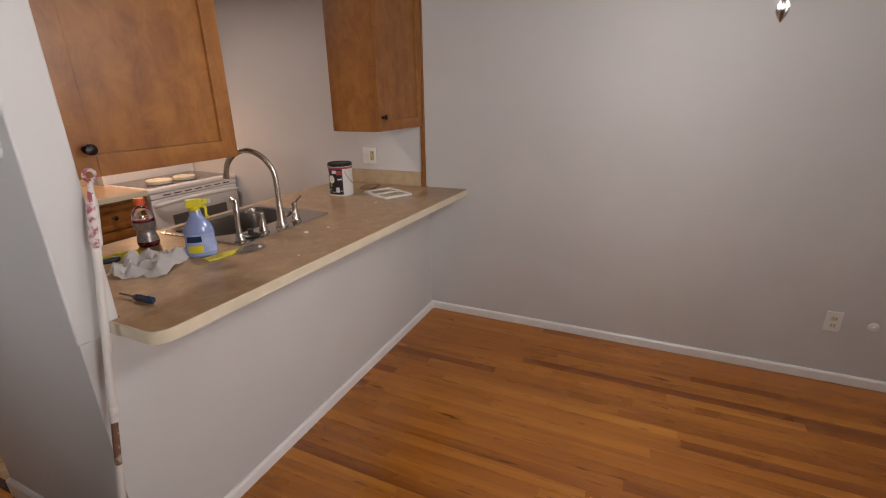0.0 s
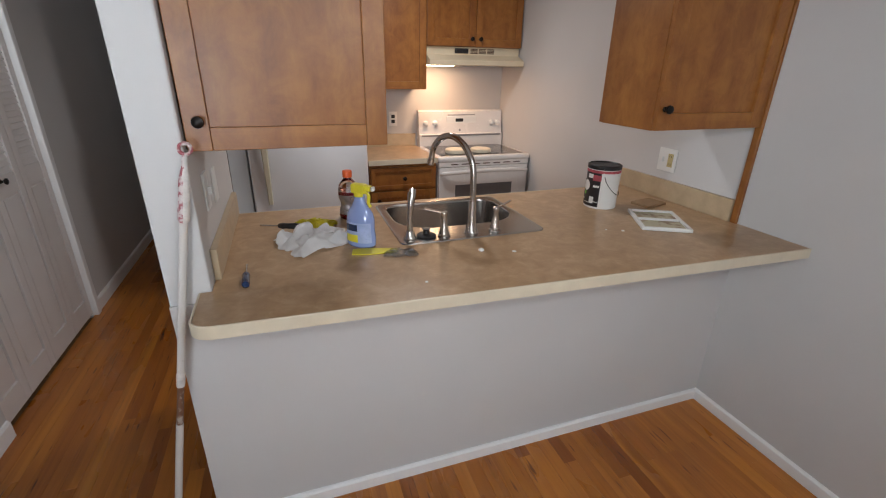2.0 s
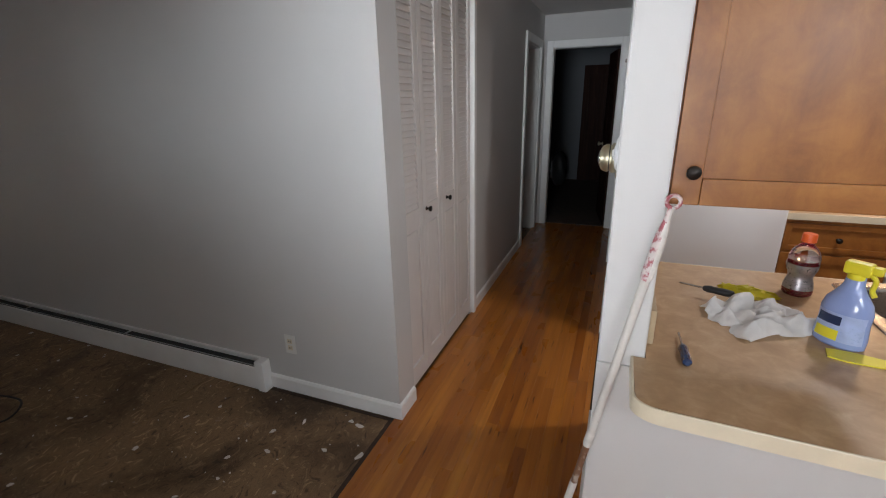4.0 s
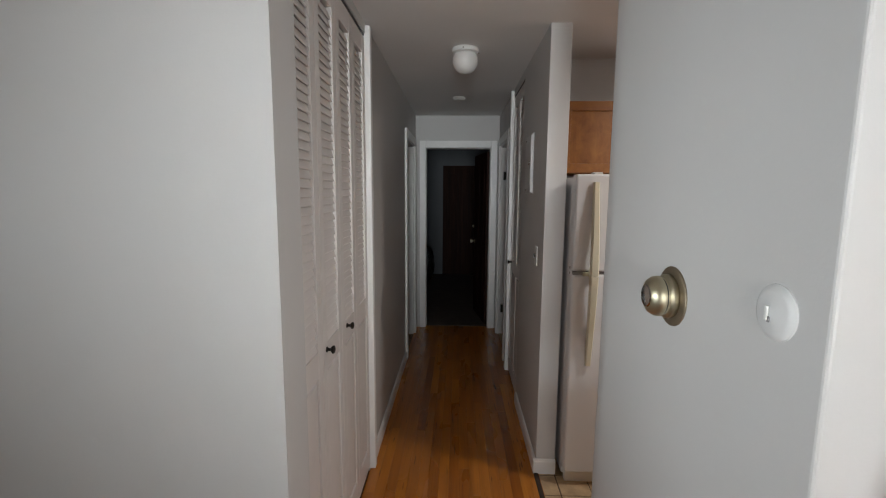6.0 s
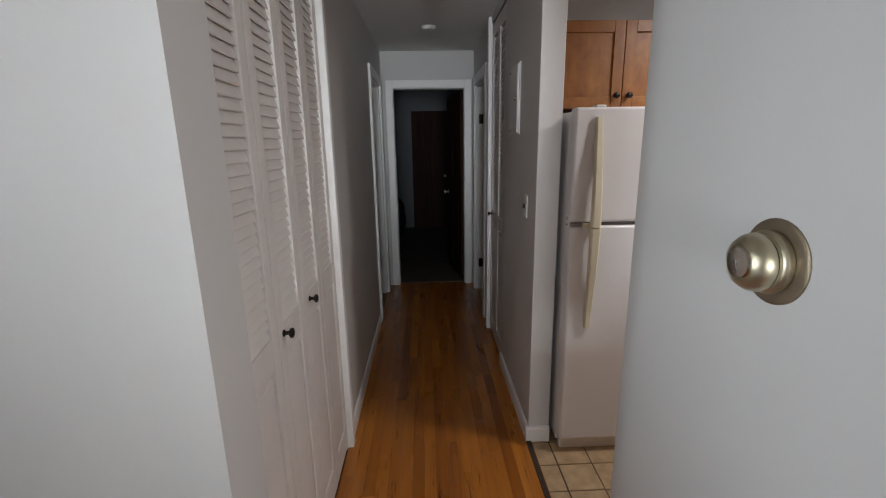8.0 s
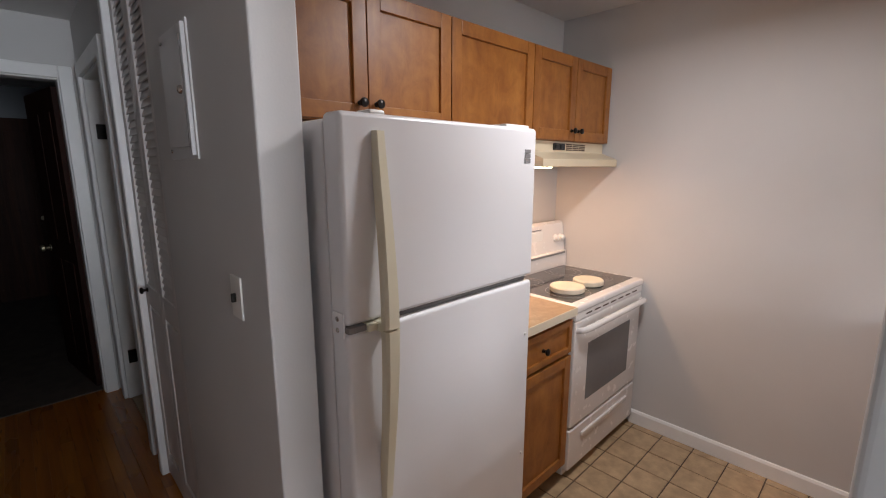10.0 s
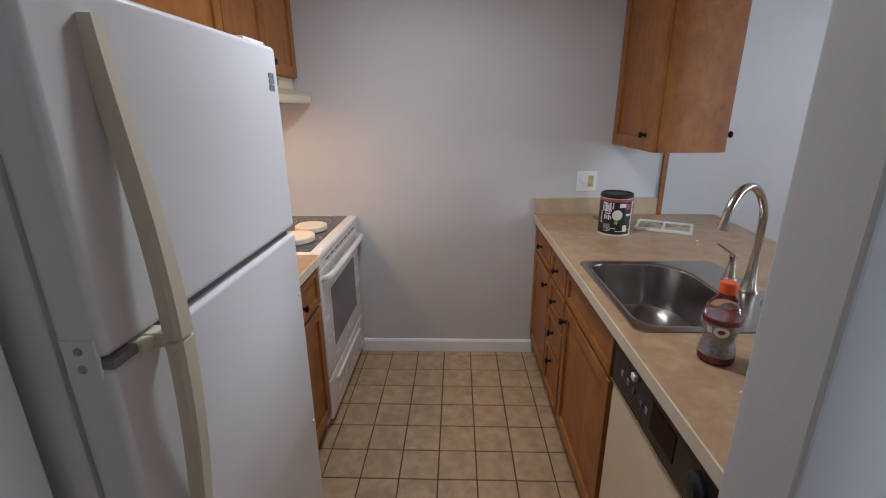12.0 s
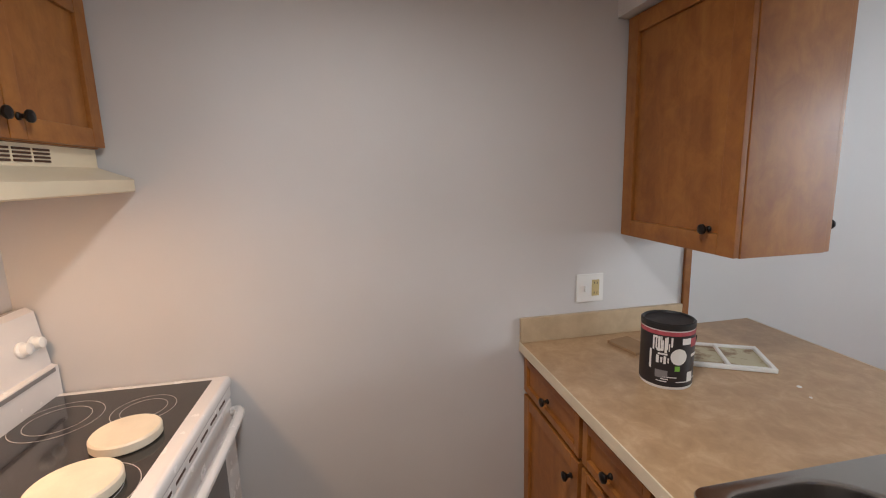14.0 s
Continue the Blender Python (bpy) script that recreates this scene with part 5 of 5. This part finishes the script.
def thermostat():
    y, z = 0.408, 1.382
    t = thing("thermostat", (HR, y, z), "round aged brass dial thermostat on the partition", "thermostat")
    m = T(HR, y, z, 0, -90)
    part("back_plate", lathe(bmesh.new(), ((0.064, 0), (0.064, 0.002), (0.06, 0.005), (0.04, 0.006)), m, 40), AGEDBRONZE, t, "dull brown back plate")
    part("dial_ring", lathe(bmesh.new(), ((0.045, 0.006), (0.047, 0.009), (0.047, 0.016), (0.044, 0.02), (0.041, 0.021), (0.041, 0.025)), m, 40), BRASS, t)
    # black band paints the shadow between dial ring and face
    part("shadow_band", lathe(bmesh.new(), ((0.0405, 0.024), (0.0405, 0.0285)), m, 40, cap=False), BLACK, t, "black band painted as the shadow behind the dial")
    part("dial_face", lathe(bmesh.new(), ((0.0425, 0.028), (0.0435, 0.031), (0.042, 0.04), (0.036, 0.049), (0.027, 0.054), (0.0255, 0.0525), (0.024, 0.0545)), m, 40, cap=False), BRASS, t)
    part("lens", lathe(bmesh.new(), ((0.0245, 0.053), (0.022, 0.057), (0.012, 0.0595), (0, 0.06)), m, 32), NICKEL, t, "shiny domed centre")
    part("pointer", tube(bmesh.new(), [Vector((HR - 0.059, y - 0.004, z - 0.012)), Vector((HR - 0.061, y, z + 0.004))], 0.0016, 6), BLACK, t)


thermostat()
dc = thing("door_chime_cover", (HR, 0.1, 1.431), "round white plastic cover with a small slot", "wall cover")
part("disc", lathe(bmesh.new(), ((0.042, 0), (0.0415, 0.002), (0.036, 0.006), (0.03, 0.0078), (0.02, 0.0085), (0.016, 0.0105), (0, 0.0115)), T(HR, 0.1, 1.431, 0, -90), 36), CHIMEPAINT, dc)
part("tab", plate_box(bmesh.new(), (HR - 0.011, 0.103, 1.43), (-1, 0, 0), (0, -1, 0), 0.007, 0.022, 0.004), WHITE, dc)
part("slot", plate_box(bmesh.new(), (HR - 0.0115, 0.099, 1.421), (-1, 0, 0), (0, -1, 0), 0.003, 0.008, 0.002, 0), GREY, dc, smooth=False)

bp = thing("breaker_panel", (HR, 2.385, 1.6), "white steel breaker panel cover in the hall wall", "breaker panel")
part("cover", plate_box(bmesh.new(), (HR, 2.385, 1.78), (-1, 0, 0), (0, 1, 0), 0.28, 0.37, 0.006), CHIMEPAINT, bp)
pd = part("panel_door", plate_box(bmesh.new(), (HR - 0.006, 2.385, 1.78), (-1, 0, 0), (0, 1, 0), 0.2, 0.3, 0.01), CHIMEPAINT, bp)
# black strip on the cover paints the shade of the ajar door's gap
part("door_gap_shade", plate_box(bmesh.new(), (HR - 0.006, 2.279, 1.78), (-1, 0, 0), (0, 1, 0), 0.011, 0.3, 0.0015, 0), BLACK, bp, "black strip painted as the shaded gap beside the panel door", smooth=False)
part("frame_bead", plate_box(bmesh.new(), (HR - 0.006, 2.262, 1.78), (-1, 0, 0), (0, 1, 0), 0.018, 0.35, 0.011), CHIMEPAINT, bp)
part("latch", lathe(bmesh.new(), ((0.012, 0), (0.012, 0.004), (0.009, 0.009), (0, 0.011)), T(HR - 0.016, 2.3, 1.785, 0, -90), 18), NICKEL, pd, "round steel latch")
for dy, dz in ((-0.12, 0.16), (0.12, 0.16), (-0.12, -0.16), (0.12, -0.16)):
    part("screw", lathe(bmesh.new(), ((0.006, 0), (0.005, 0.003), (0, 0.0035)), T(HR - 0.006, 2.385 + dy, 1.78 + dz, 0, -90), 10), NICKEL, bp)


# ---- louvred folding doors ----
def bifold(plane, way, y0, y1, top, label, group, knob_y=None):
    """One leaf in the plane x, facing way along x."""
    t = thing("folding_door", (plane - way * 0.02, (y0 + y1) / 2, 0), label, "closet door", group)
    xa, xb = plane - way * 0.03, plane - way * 0.004
    st = 0.052
    f = bmesh.new()
    box(f, (xa, y0 + 0.002, 0.02), (xb, y0 + st, top), 0.004)
    box(f, (xa, y1 - st, 0.02), (xb, y1 - 0.002, top), 0.004)
    for z0, z1 in ((0.02, 0.14), (0.93, 1.03), (top - 0.09, top)):
        box(f, (xa + way * 0.001, y0 + st, z0), (xb - way * 0.001, y1 - st, z1), 0.003)
    part("frame", f, DOORPAINT, t)
    part("lower_panel", B((xa + way * 0.006, y0 + st + 0.012, 0.155), (xb - way * 0.003, y1 - st - 0.012, 0.915), bevel=0.012), DOORPAINT, t)
    part("panel_backing", B((xa + way * 0.008, y0 + st, 0.14), (xa + way * 0.014, y1 - st, 0.93)), DOORPAINT, t, smooth=False)
    key = round(y1 - y0, 3)
    n = int((top - 0.09 - 1.03) / 0.0305)
    if (key, way) not in slat_stock:
        s = box(bmesh.new(), (-0.018, -(y1 - y0) / 2 + st, -0.003), (0.018, (y1 - y0) / 2 - st, 0.003), 0.0022, 1)
        s.transform(Matrix.Rotation(radians(71 * way), 4, "Y"))
        slat_stock[(key, way)] = put_mesh("slat", s, DOORPAINT, True)
    for k in range(n):
        ob = new("slat", slat_stock[(key, way)])
        ob.parent = t
        ob.location = Vector(((xa + xb) / 2, (y0 + y1) / 2, 1.03 + 0.017 + k * 0.0305)) - origins[t]
    if knob_y:
        bm = bmesh.new()
        lathe(bm, ((0.011, 0), (0.011, 0.003), (0.006, 0.006), (0.006, 0.015), (0.015, 0.022), (0.016, 0.028), (0.01, 0.032), (0, 0.033)), T(xb, knob_y, 1.005, 0, 90 * way), 18, cap=False)
        part("knob", bm, BRONZE, t, "dark bronze knob")
    return t


slat_stock = {}
ys = [0.746 + 0.272 * k for k in range(5)]
for k in range(4):
    bifold(HL, 1, ys[k], ys[k + 1], 2.387, "off-white louvred folding closet door leaf, closed", "folding doors of the closet", {1: 1.06, 2: 1.366}.get(k))
for k in range(2):
    bifold(HR, -1, 2.722 + 0.296 * k, 2.722 + 0.296 * (k + 1), 2.387, "off-white louvred linen closet door leaf, closed", "folding doors of the linen closet", {1: 3.25}.get(k))
setting("trim_track_1", B((HL - 0.04, 0.746, 2.391), (HL - 0.006, 1.835, 2.404)), BLACK, "dark closet door track", "track")
setting("trim_track_2", B((HR + 0.006, 2.722, 2.391), (HR + 0.04, 3.315, 2.404)), BLACK, "dark closet door track", "track")

# ---- hall and bedroom ----
hl = thing("hall_ceiling_light", (-2.635, 2.25, CEIL - 0.15), "unlit white opal globe ceiling light", "ceiling light")
part("canopy", lathe(bmesh.new(), ((0.078, 0), (0.08, -0.008), (0.078, -0.022), (0.066, -0.028)), T(-2.635, 2.25, CEIL), 32), WHITE, hl)
part("glass", lathe(bmesh.new(), ((0.058, -0.024), (0.07, -0.036), (0.077, -0.058), (0.0765, -0.082), (0.068, -0.108), (0.052, -0.128), (0.028, -0.14), (0, -0.144)), T(-2.635, 2.25, CEIL), 36), FROST, hl, "white opal glass globe")
for k in range(3):
    a = radians(120 * k + 20)
    part("thumb_screw", tube(bmesh.new(), [(-2.635 + 0.074 * math.cos(a), 2.25 + 0.074 * math.sin(a), CEIL - 0.016), (-2.635 + 0.09 * math.cos(a), 2.25 + 0.09 * math.sin(a), CEIL - 0.016)], 0.004, 8), NICKEL, hl)
solid("smoke_alarm", lathe(bmesh.new(), ((0.055, 0), (0.055, -0.012), (0.045, -0.025), (0, -0.027)), T(-2.67, 3.62, CEIL), 28), WHITE, "round white smoke alarm on the ceiling", "smoke alarm")


def panel_door(name, at, turn, w, h, label, material):
    d = thing(name, at, label, "door", kind="structure")
    m = T(*at, 0, 0, turn)
    bm = bmesh.new()
    box(bm, (0, -0.018, 0.01), (w, 0.018, h), 0.002)
    bm.transform(m)
    part("leaf", bm, material, d)
    for z0, z1 in ((0.15, 0.9), (1.05, h - 0.15)):
        for x0, x1 in ((0.1, w / 2 - 0.04), (w / 2 + 0.04, w - 0.1)):
            for s in (-1, 1):
                q = B((x0, s * 0.016, z0), (x1, s * 0.023, z1), bevel=0.005)
                q.transform(m)
                part("panel", q, material, d)
    for s in (-1, 1):
        q = lathe(bmesh.new(), ((0.026, 0), (0.026, 0.006), (0.011, 0.01), (0.011, 0.03), (0.026, 0.042), (0.024, 0.058), (0, 0.064)), T(w - 0.065, s * 0.018, 0.96, -90 * s), 20)
        q.transform(m)
        part("door_knob", q, BRASS, d, "brass knob")
    return d


panel_door("door_1", (-2.96, 7.97, 0), 0, 0.66, 2.1, "closed dark-stained wooden closet door", DARKOAK)
panel_door("door_2", (-2.322, HD + 0.13, 0), 99, 0.70, 2.07, "open dark-stained wooden bedroom door", DARKOAK)
panel_door("door_3", (HR + 0.125, 4.33, 0), 2, 0.74, 2.07, "open white bathroom door", DOORPAINT)
for z in (0.3, 1.78):
    setting("hinge_" + ("low" if z < 1 else "high"), B((HR + 0.03, 4.35, z - 0.045), (HR + 0.08, 4.3625, z + 0.045), bevel=0.002), BRONZE, "dark steel door hinge on the jamb", "hinge")
bm = bmesh.new()
bmesh.ops.create_icosphere(bm, subdivisions=4, radius=0.2)
for v in bm.verts:
    k = noise.noise(v.co * 7) * 0.07 + noise.noise(v.co * 19) * 0.025
    v.co = Vector((v.co.x * 0.75, v.co.y * 0.6, max(-0.2, v.co.z) * 1.6)) * (1 + 1.6 * k)
low = min(v.co.z for v in bm.verts)
bm.transform(Matrix.Translation((-3.22, 7.2, 0.007 - low)))
solid("plastic_bag", bm, BAG, "full crumpled clear plastic bag on the carpet", "bag")


# ---- living room ----
def baseboard_heater():
    x0, x1 = -7.33, -4.02
    h = thing("baseboard_heater", ((x0 + x1) / 2, LRY - 0.04, -0.016), "long white hydronic baseboard heater with dark slot", "heater")
    bm = bmesh.new()
    y = LRY
    sweep_x(bm, ((y, 0.0), (y, 0.178), (y - 0.016, 0.178), (y - 0.016, 0.173), (y - 0.006, 0.17), (y - 0.006, 0.0)), x0, x1)
    part("back_plate", bm, TRIM, h)
    bm = bmesh.new()
    sweep_x(bm, ((y - 0.058, -0.006), (y - 0.062, 0.004), (y - 0.062, 0.125), (y - 0.052, 0.14), (y - 0.049, 0.138), (y - 0.058, 0.123), (y - 0.057, 0.004), (y - 0.054, -0.004)), x0, x1)
    part("front_cover", bm, TRIM, h)
    part("fin_tube", B((x0, y - 0.05, 0.05), (x1, y - 0.01, 0.11)), BLACK, h, "dark finned tube", smooth=False)
    for i in range(3):
        part("damper", B((x0 + 0.02 + i * (x1 - x0) / 3, y - 0.05, 0.152), (x0 + (i + 1) * (x1 - x0) / 3 - 0.01, y - 0.02, 0.156)), BLACK, h, "dark damper blade", smooth=False)
    for xx in (x1, x0 - 0.06):
        part("end_cap", B((xx, y - 0.068, -0.01), (xx + 0.06, y - 0.001, 0.184), bevel=0.008), TRIM, h)
    for i in range(5):
        bx = x0 + 0.1 + i * (x1 - x0 - 0.2) / 4
        part("foot", B((bx, y - 0.055, -0.016), (bx + 0.02, y - 0.008, 0.05)), TRIM, h, smooth=False)


baseboard_heater()
setting("trim_dirt_line", B((-3.96, LRY - 0.032, -0.0087), (LRX + 0.02, LRY - 0.0145, -0.0055)), SEAMDARK, "dark stained gap along the baseboard", "trim")
cord = [(-7.35, 0.42, 0.28), (-7.3, 0.38, 0.02), (-6.5, 0.22, -0.008), (-6.05, 0.12, -0.008), (-5.72, -0.14, -0.008), (-5.6, -0.2, -0.008), (-5.52, -0.08, -0.008), (-5.25, -0.03, -0.008),
        (-5.12, -0.15, -0.008), (-5.22, -0.24, -0.006), (-5.42, -0.22, 0.001), (-5.5, -0.3, -0.008), (-5.33, -0.44, -0.008), (-4.95, -0.53, -0.008), (-4.7, -0.5, -0.008), (-4.5, -0.47, -0.008)]
solid("electric_cable", tube(bmesh.new(), smooth_path(cord, 8), 0.0065, 8), CORD, "black extension cord looped on the subfloor", "cable")
wall_plate("outlet_plate", (WX, 0.42, 0.3), (1, 0, 0), (0, 1, 0), ("outlet",), "white duplex outlet in the far living room wall", "outlet")

# plywood sheets of the stripped living room floor
ply = thing("floor_plywood", (-5.2, -1.5, -0.016), "stained dark plywood subfloor with paint spots", "floor", kind="structure")
for i in range(4):
    for j in range(2):
        xa, xb = -3.185 - 1.22 * i, max(WX, -3.185 - 1.22 * (i + 1))
        ya = SY if j == 0 else -0.62 - 0.8 * (i % 2)
        yb = -0.62 - 0.8 * (i % 2) if j == 0 else LRY
        sheet = B((xb + 0.002, ya + 0.002, -0.016), (xa - 0.002, yb - 0.002, -0.0085), bevel=0.0012, seg=1)
        part("plywood_sheet", sheet, PLY, ply, smooth=False)
rng3 = random.Random(21)
chips = bmesh.new()
for k in range(280):
    px, py = -3.2 - 3.2 * rng3.random() ** 1.3, -2.2 + 2.75 * rng3.random()
    r = 0.0025 + 0.012 * rng3.random() ** 3.5
    a0 = rng3.random() * 6.28
    el = 1 + 1.8 * rng3.random()
    pts = []
    for q in range(7):
        a = 2 * math.pi * q / 7
        rr = r * (0.6 + 0.6 * rng3.random())
        u, v = rr * math.cos(a) * el, rr * math.sin(a)
        pts.append((px + u * math.cos(a0) - v * math.sin(a0), py + u * math.sin(a0) + v * math.cos(a0)))
    prism(chips, pts, -0.0086, -0.0072 + 0.001 * rng3.random())
tagged(part("paint_chips", chips, POLEWHITE, ply, "dried white paint chips and spots", smooth=False), kind="stuff")
DUST = plain("pale_plaster_dust", (0.36, 0.33, 0.3), 0.9, var=0.45, scale=30, grain=0.3)
smear = bmesh.new()
for k in range(150):
    rad, a0 = 0.15 * rng3.random() ** 0.8, rng3.random() * 6.283
    px, py = -3.33 + rad * 0.75 * math.cos(a0), -0.36 + rad * 1.1 * math.sin(a0)
    r = (0.004 + 0.022 * rng3.random() ** 2) * (1.25 - rad / 0.15)
    turn0 = rng3.random() * 6.283
    pts = []
    for q in range(9):
        a = turn0 + 2 * math.pi * q / 9
        rr = r * (0.55 + 0.7 * rng3.random())
        pts.append((px + rr * math.cos(a) * 1.3, py + rr * math.sin(a)))
    prism(smear, pts, -0.0086, -0.0082 + 0.0006 * rng3.random())
tagged(part("plaster_smear", smear, DUST, ply, "pale dried plaster smears", smooth=False), kind="stuff")


# ---- lamps ----
def kitchen_light():
    x, y = KITCHEN_LAMP
    top = CEIL - 0.035
    k = thing("kitchen_ceiling_light", (x, y, CEIL - 0.04), "lit round ceiling light with dark bronze ring", "ceiling light")
    part("trim_ring", lathe(bmesh.new(), ((0.112, -0.006), (0.17, -0.012), (0.186, -0.018), (0.19, -0.03), (0.18, -0.046), (0.15, -0.055), (0.122, -0.052), (0.116, -0.03), (0.112, -0.006)), T(x, y, top), 56, cap=False), BRONZE, k, "wide dark bronze ring")
    part("pan", lathe(bmesh.new(), ((0.1, 0.035), (0.105, 0.03), (0.11, 0.004), (0.11, -0.004)), T(x, y, top), 48), BRONZE, k, "dark bronze ceiling pan")
    part("reflector", lathe(bmesh.new(), ((0.116, -0.04), (0.105, -0.022), (0.075, -0.008), (0, -0.003)), T(x, y, top), 40, cap=False), NICKEL, k, "bright reflector dish")
    for dx, dy in ((-0.042, 0.01), (0.042, -0.01)):
        turns = [(x + dx + 0.024 * math.cos(a), y + dy + 0.024 * math.sin(a), top - 0.016 - 0.0072 * a / 2) for a in [0.5 * i for i in range(30)]]
        part("spiral_bulb", tube(bmesh.new(), turns, 0.0075, 8), BULB, k, "lit warm spiral bulb")


kitchen_light()


def chandelier():
    x, y = CHANDELIER
    c = thing("chandelier", (x, y, 1.684), "brushed nickel dining chandelier with five bell shades", "chandelier")
    part("canopy", lathe(bmesh.new(), ((0.065, 0), (0.065, -0.008), (0.03, -0.03), (0.01, -0.034)), T(x, y, CEIL), 28), NICKEL, c)
    part("rod", tube(bmesh.new(), [(x, y, CEIL - 0.03), (x, y, 1.965)], 0.007, 10), NICKEL, c)
    part("hub", lathe(bmesh.new(), ((0.012, 2.0), (0.03, 1.96), (0.036, 1.9), (0.03, 1.85), (0.075, 1.81), (0.075, 1.8), (0.045, 1.772), (0.018, 1.76), (0.008, 1.752)), T(x, y, -0.018), 28), NICKEL, c)
    part("finial", lathe(bmesh.new(), ((0.006, 1.752), (0.013, 1.742), (0.015, 1.73), (0.009, 1.716), (0.004, 1.708), (0, 1.702)), T(x, y, -0.018), 20), NICKEL, c, "turned nickel finial")
    # arms, shades and glowing bulbs are added; only the finial is known
    for k in range(5):
        a = radians(72 * k + 20)
        at = lambda r, z: (x + r * math.cos(a), y + r * math.sin(a), z)
        part("arm", tube(bmesh.new(), smooth_path([at(0.03, 1.9), at(0.1, 1.96), at(0.17, 1.99), at(0.2, 1.96)], 6), 0.006, 8), NICKEL, c)
        part("shade", lathe(bmesh.new(), ((0.018, 1.965), (0.03, 1.955), (0.042, 1.92), (0.052, 1.88), (0.058, 1.87), (0.056, 1.87), (0.04, 1.918), (0.028, 1.95)), T(*at(0.2, 0)), 24, cap=False), FROST, c, "frosted bell shade")
        part("bulb", lathe(bmesh.new(), ((0.012, 1.95), (0.02, 1.92), (0.02, 1.9), (0, 1.888)), T(*at(0.2, 0)), 14, cap=False), BULB, c, "glowing bulb added with the fill lamps")


chandelier()

# ---- floors piece by piece ----
def piece_mesh(name, w, d, h, chamfer, material):
    """A flat piece with chamfered upper edges, centred on its own origin, its top at 0."""
    c = chamfer
    bm = bmesh.new()
    rings = [[bm.verts.new((sx * (w / 2 - i), sy * (d / 2 - j), z)) for sx, sy in ((-1, -1), (1, -1), (1, 1), (-1, 1))]
             for i, j, z in ((0, 0, -h), (0, 0, -c), (c, c, 0))]
    for p, q in zip(rings, rings[1:]):
        for k in range(4):
            bm.faces.new((p[k], p[(k + 1) % 4], q[(k + 1) % 4], q[k]))
    bm.faces.new(rings[-1])
    me = bpy.data.meshes.new(name)
    bm.to_mesh(me)
    bm.free()
    me.materials.append(material)
    return me


oak_floor = thing("floor_oak", (-1.6, -1.5, -0.016), "orange-brown varnished oak strip floor", "floor", kind="structure")
rng = random.Random(4)
STRIP = 0.0572
stock = [piece_mesh("plank", STRIP - 0.0004, 0.3 + 0.15 * i, 0.014, 0.0003, OAK) for i in range(9)]
rest = bmesh.new()
count = 0
col = 0
x = HL - 0.004 + STRIP / 2
while x < -0.02:
    y = SY + rng.random() * -0.8
    end = HD + 0.06 if x < HR - 0.01 else 0.0
    while y < end:
        i = rng.choice((1, 2, 3, 4, 5, 6, 7, 8, 8))
        length = 0.3 + 0.15 * i
        if y + length > end:
            i = max(0, min(8, math.ceil((end - y - 0.3) / 0.15)))
            length = 0.3 + 0.15 * i
        if y + length > SY:
            if count < 300 and -2.4 < y + length and y > SY - 0.1:
                ob = new("plank", stock[i])
                ob.parent = oak_floor
                ob.location = Vector((x, y + length / 2, 0)) - origins[oak_floor]
                count += 1
            else:
                a, b = STRIP / 2 - 0.0003, length / 2 - 0.0003
                box(rest, (x - a, max(SY - 0.1, y + length / 2 - b), -0.014), (x + a, y + length / 2 + b, 0))
        y += length
    x += STRIP
tagged(part("plank_rest", rest, OAK, oak_floor, smooth=False), kind="stuff")

tile_floor = thing("floor_tile", (-1.1, 1.3, -0.016), "square tan ceramic kitchen tiles with dark grout", "floor", kind="structure")
part("grout", B((HR + 0.014, 0.10, -0.016), (0, YB, -0.0035)), GROUT, tile_floor, "dark recessed grout", smooth=False)
PX, PY = 0.17, 0.17
tile_me = piece_mesh("tile", PX - 0.006, PY - 0.006, 0.012, 0.0016, TILE)
cut_me = piece_mesh("tile", 0.087, PY - 0.006, 0.012, 0.0016, TILE)
for ix in range(14):
    for iy in range(-4, 7):
        cx, cy = 0.11 - PX * (ix + 0.5), 1.311 + PY * (iy + 0.5)
        if cx > 0.06:
            continue
        if 0.6 < cy < YB - 0.05 and cx - PX / 2 > HR - 0.05:
            ob = new("tile", tile_me)
            ob.parent = tile_floor
            ob.location = Vector((cx, cy, (rng.random() - 0.5) * 0.0012)) - origins[tile_floor]
            ob.rotation_euler = ((rng.random() - 0.5) * 0.006, (rng.random() - 0.5) * 0.006, (rng.random() - 0.5) * 0.012)
# cut tiles along the threshold
for iy in range(-3, 4):
    ob = new("tile", cut_me)
    ob.parent = tile_floor
    ob.location = Vector((-2.147, 1.311 + PY * (iy + 0.5), (rng.random() - 0.5) * 0.0012)) - origins[tile_floor]
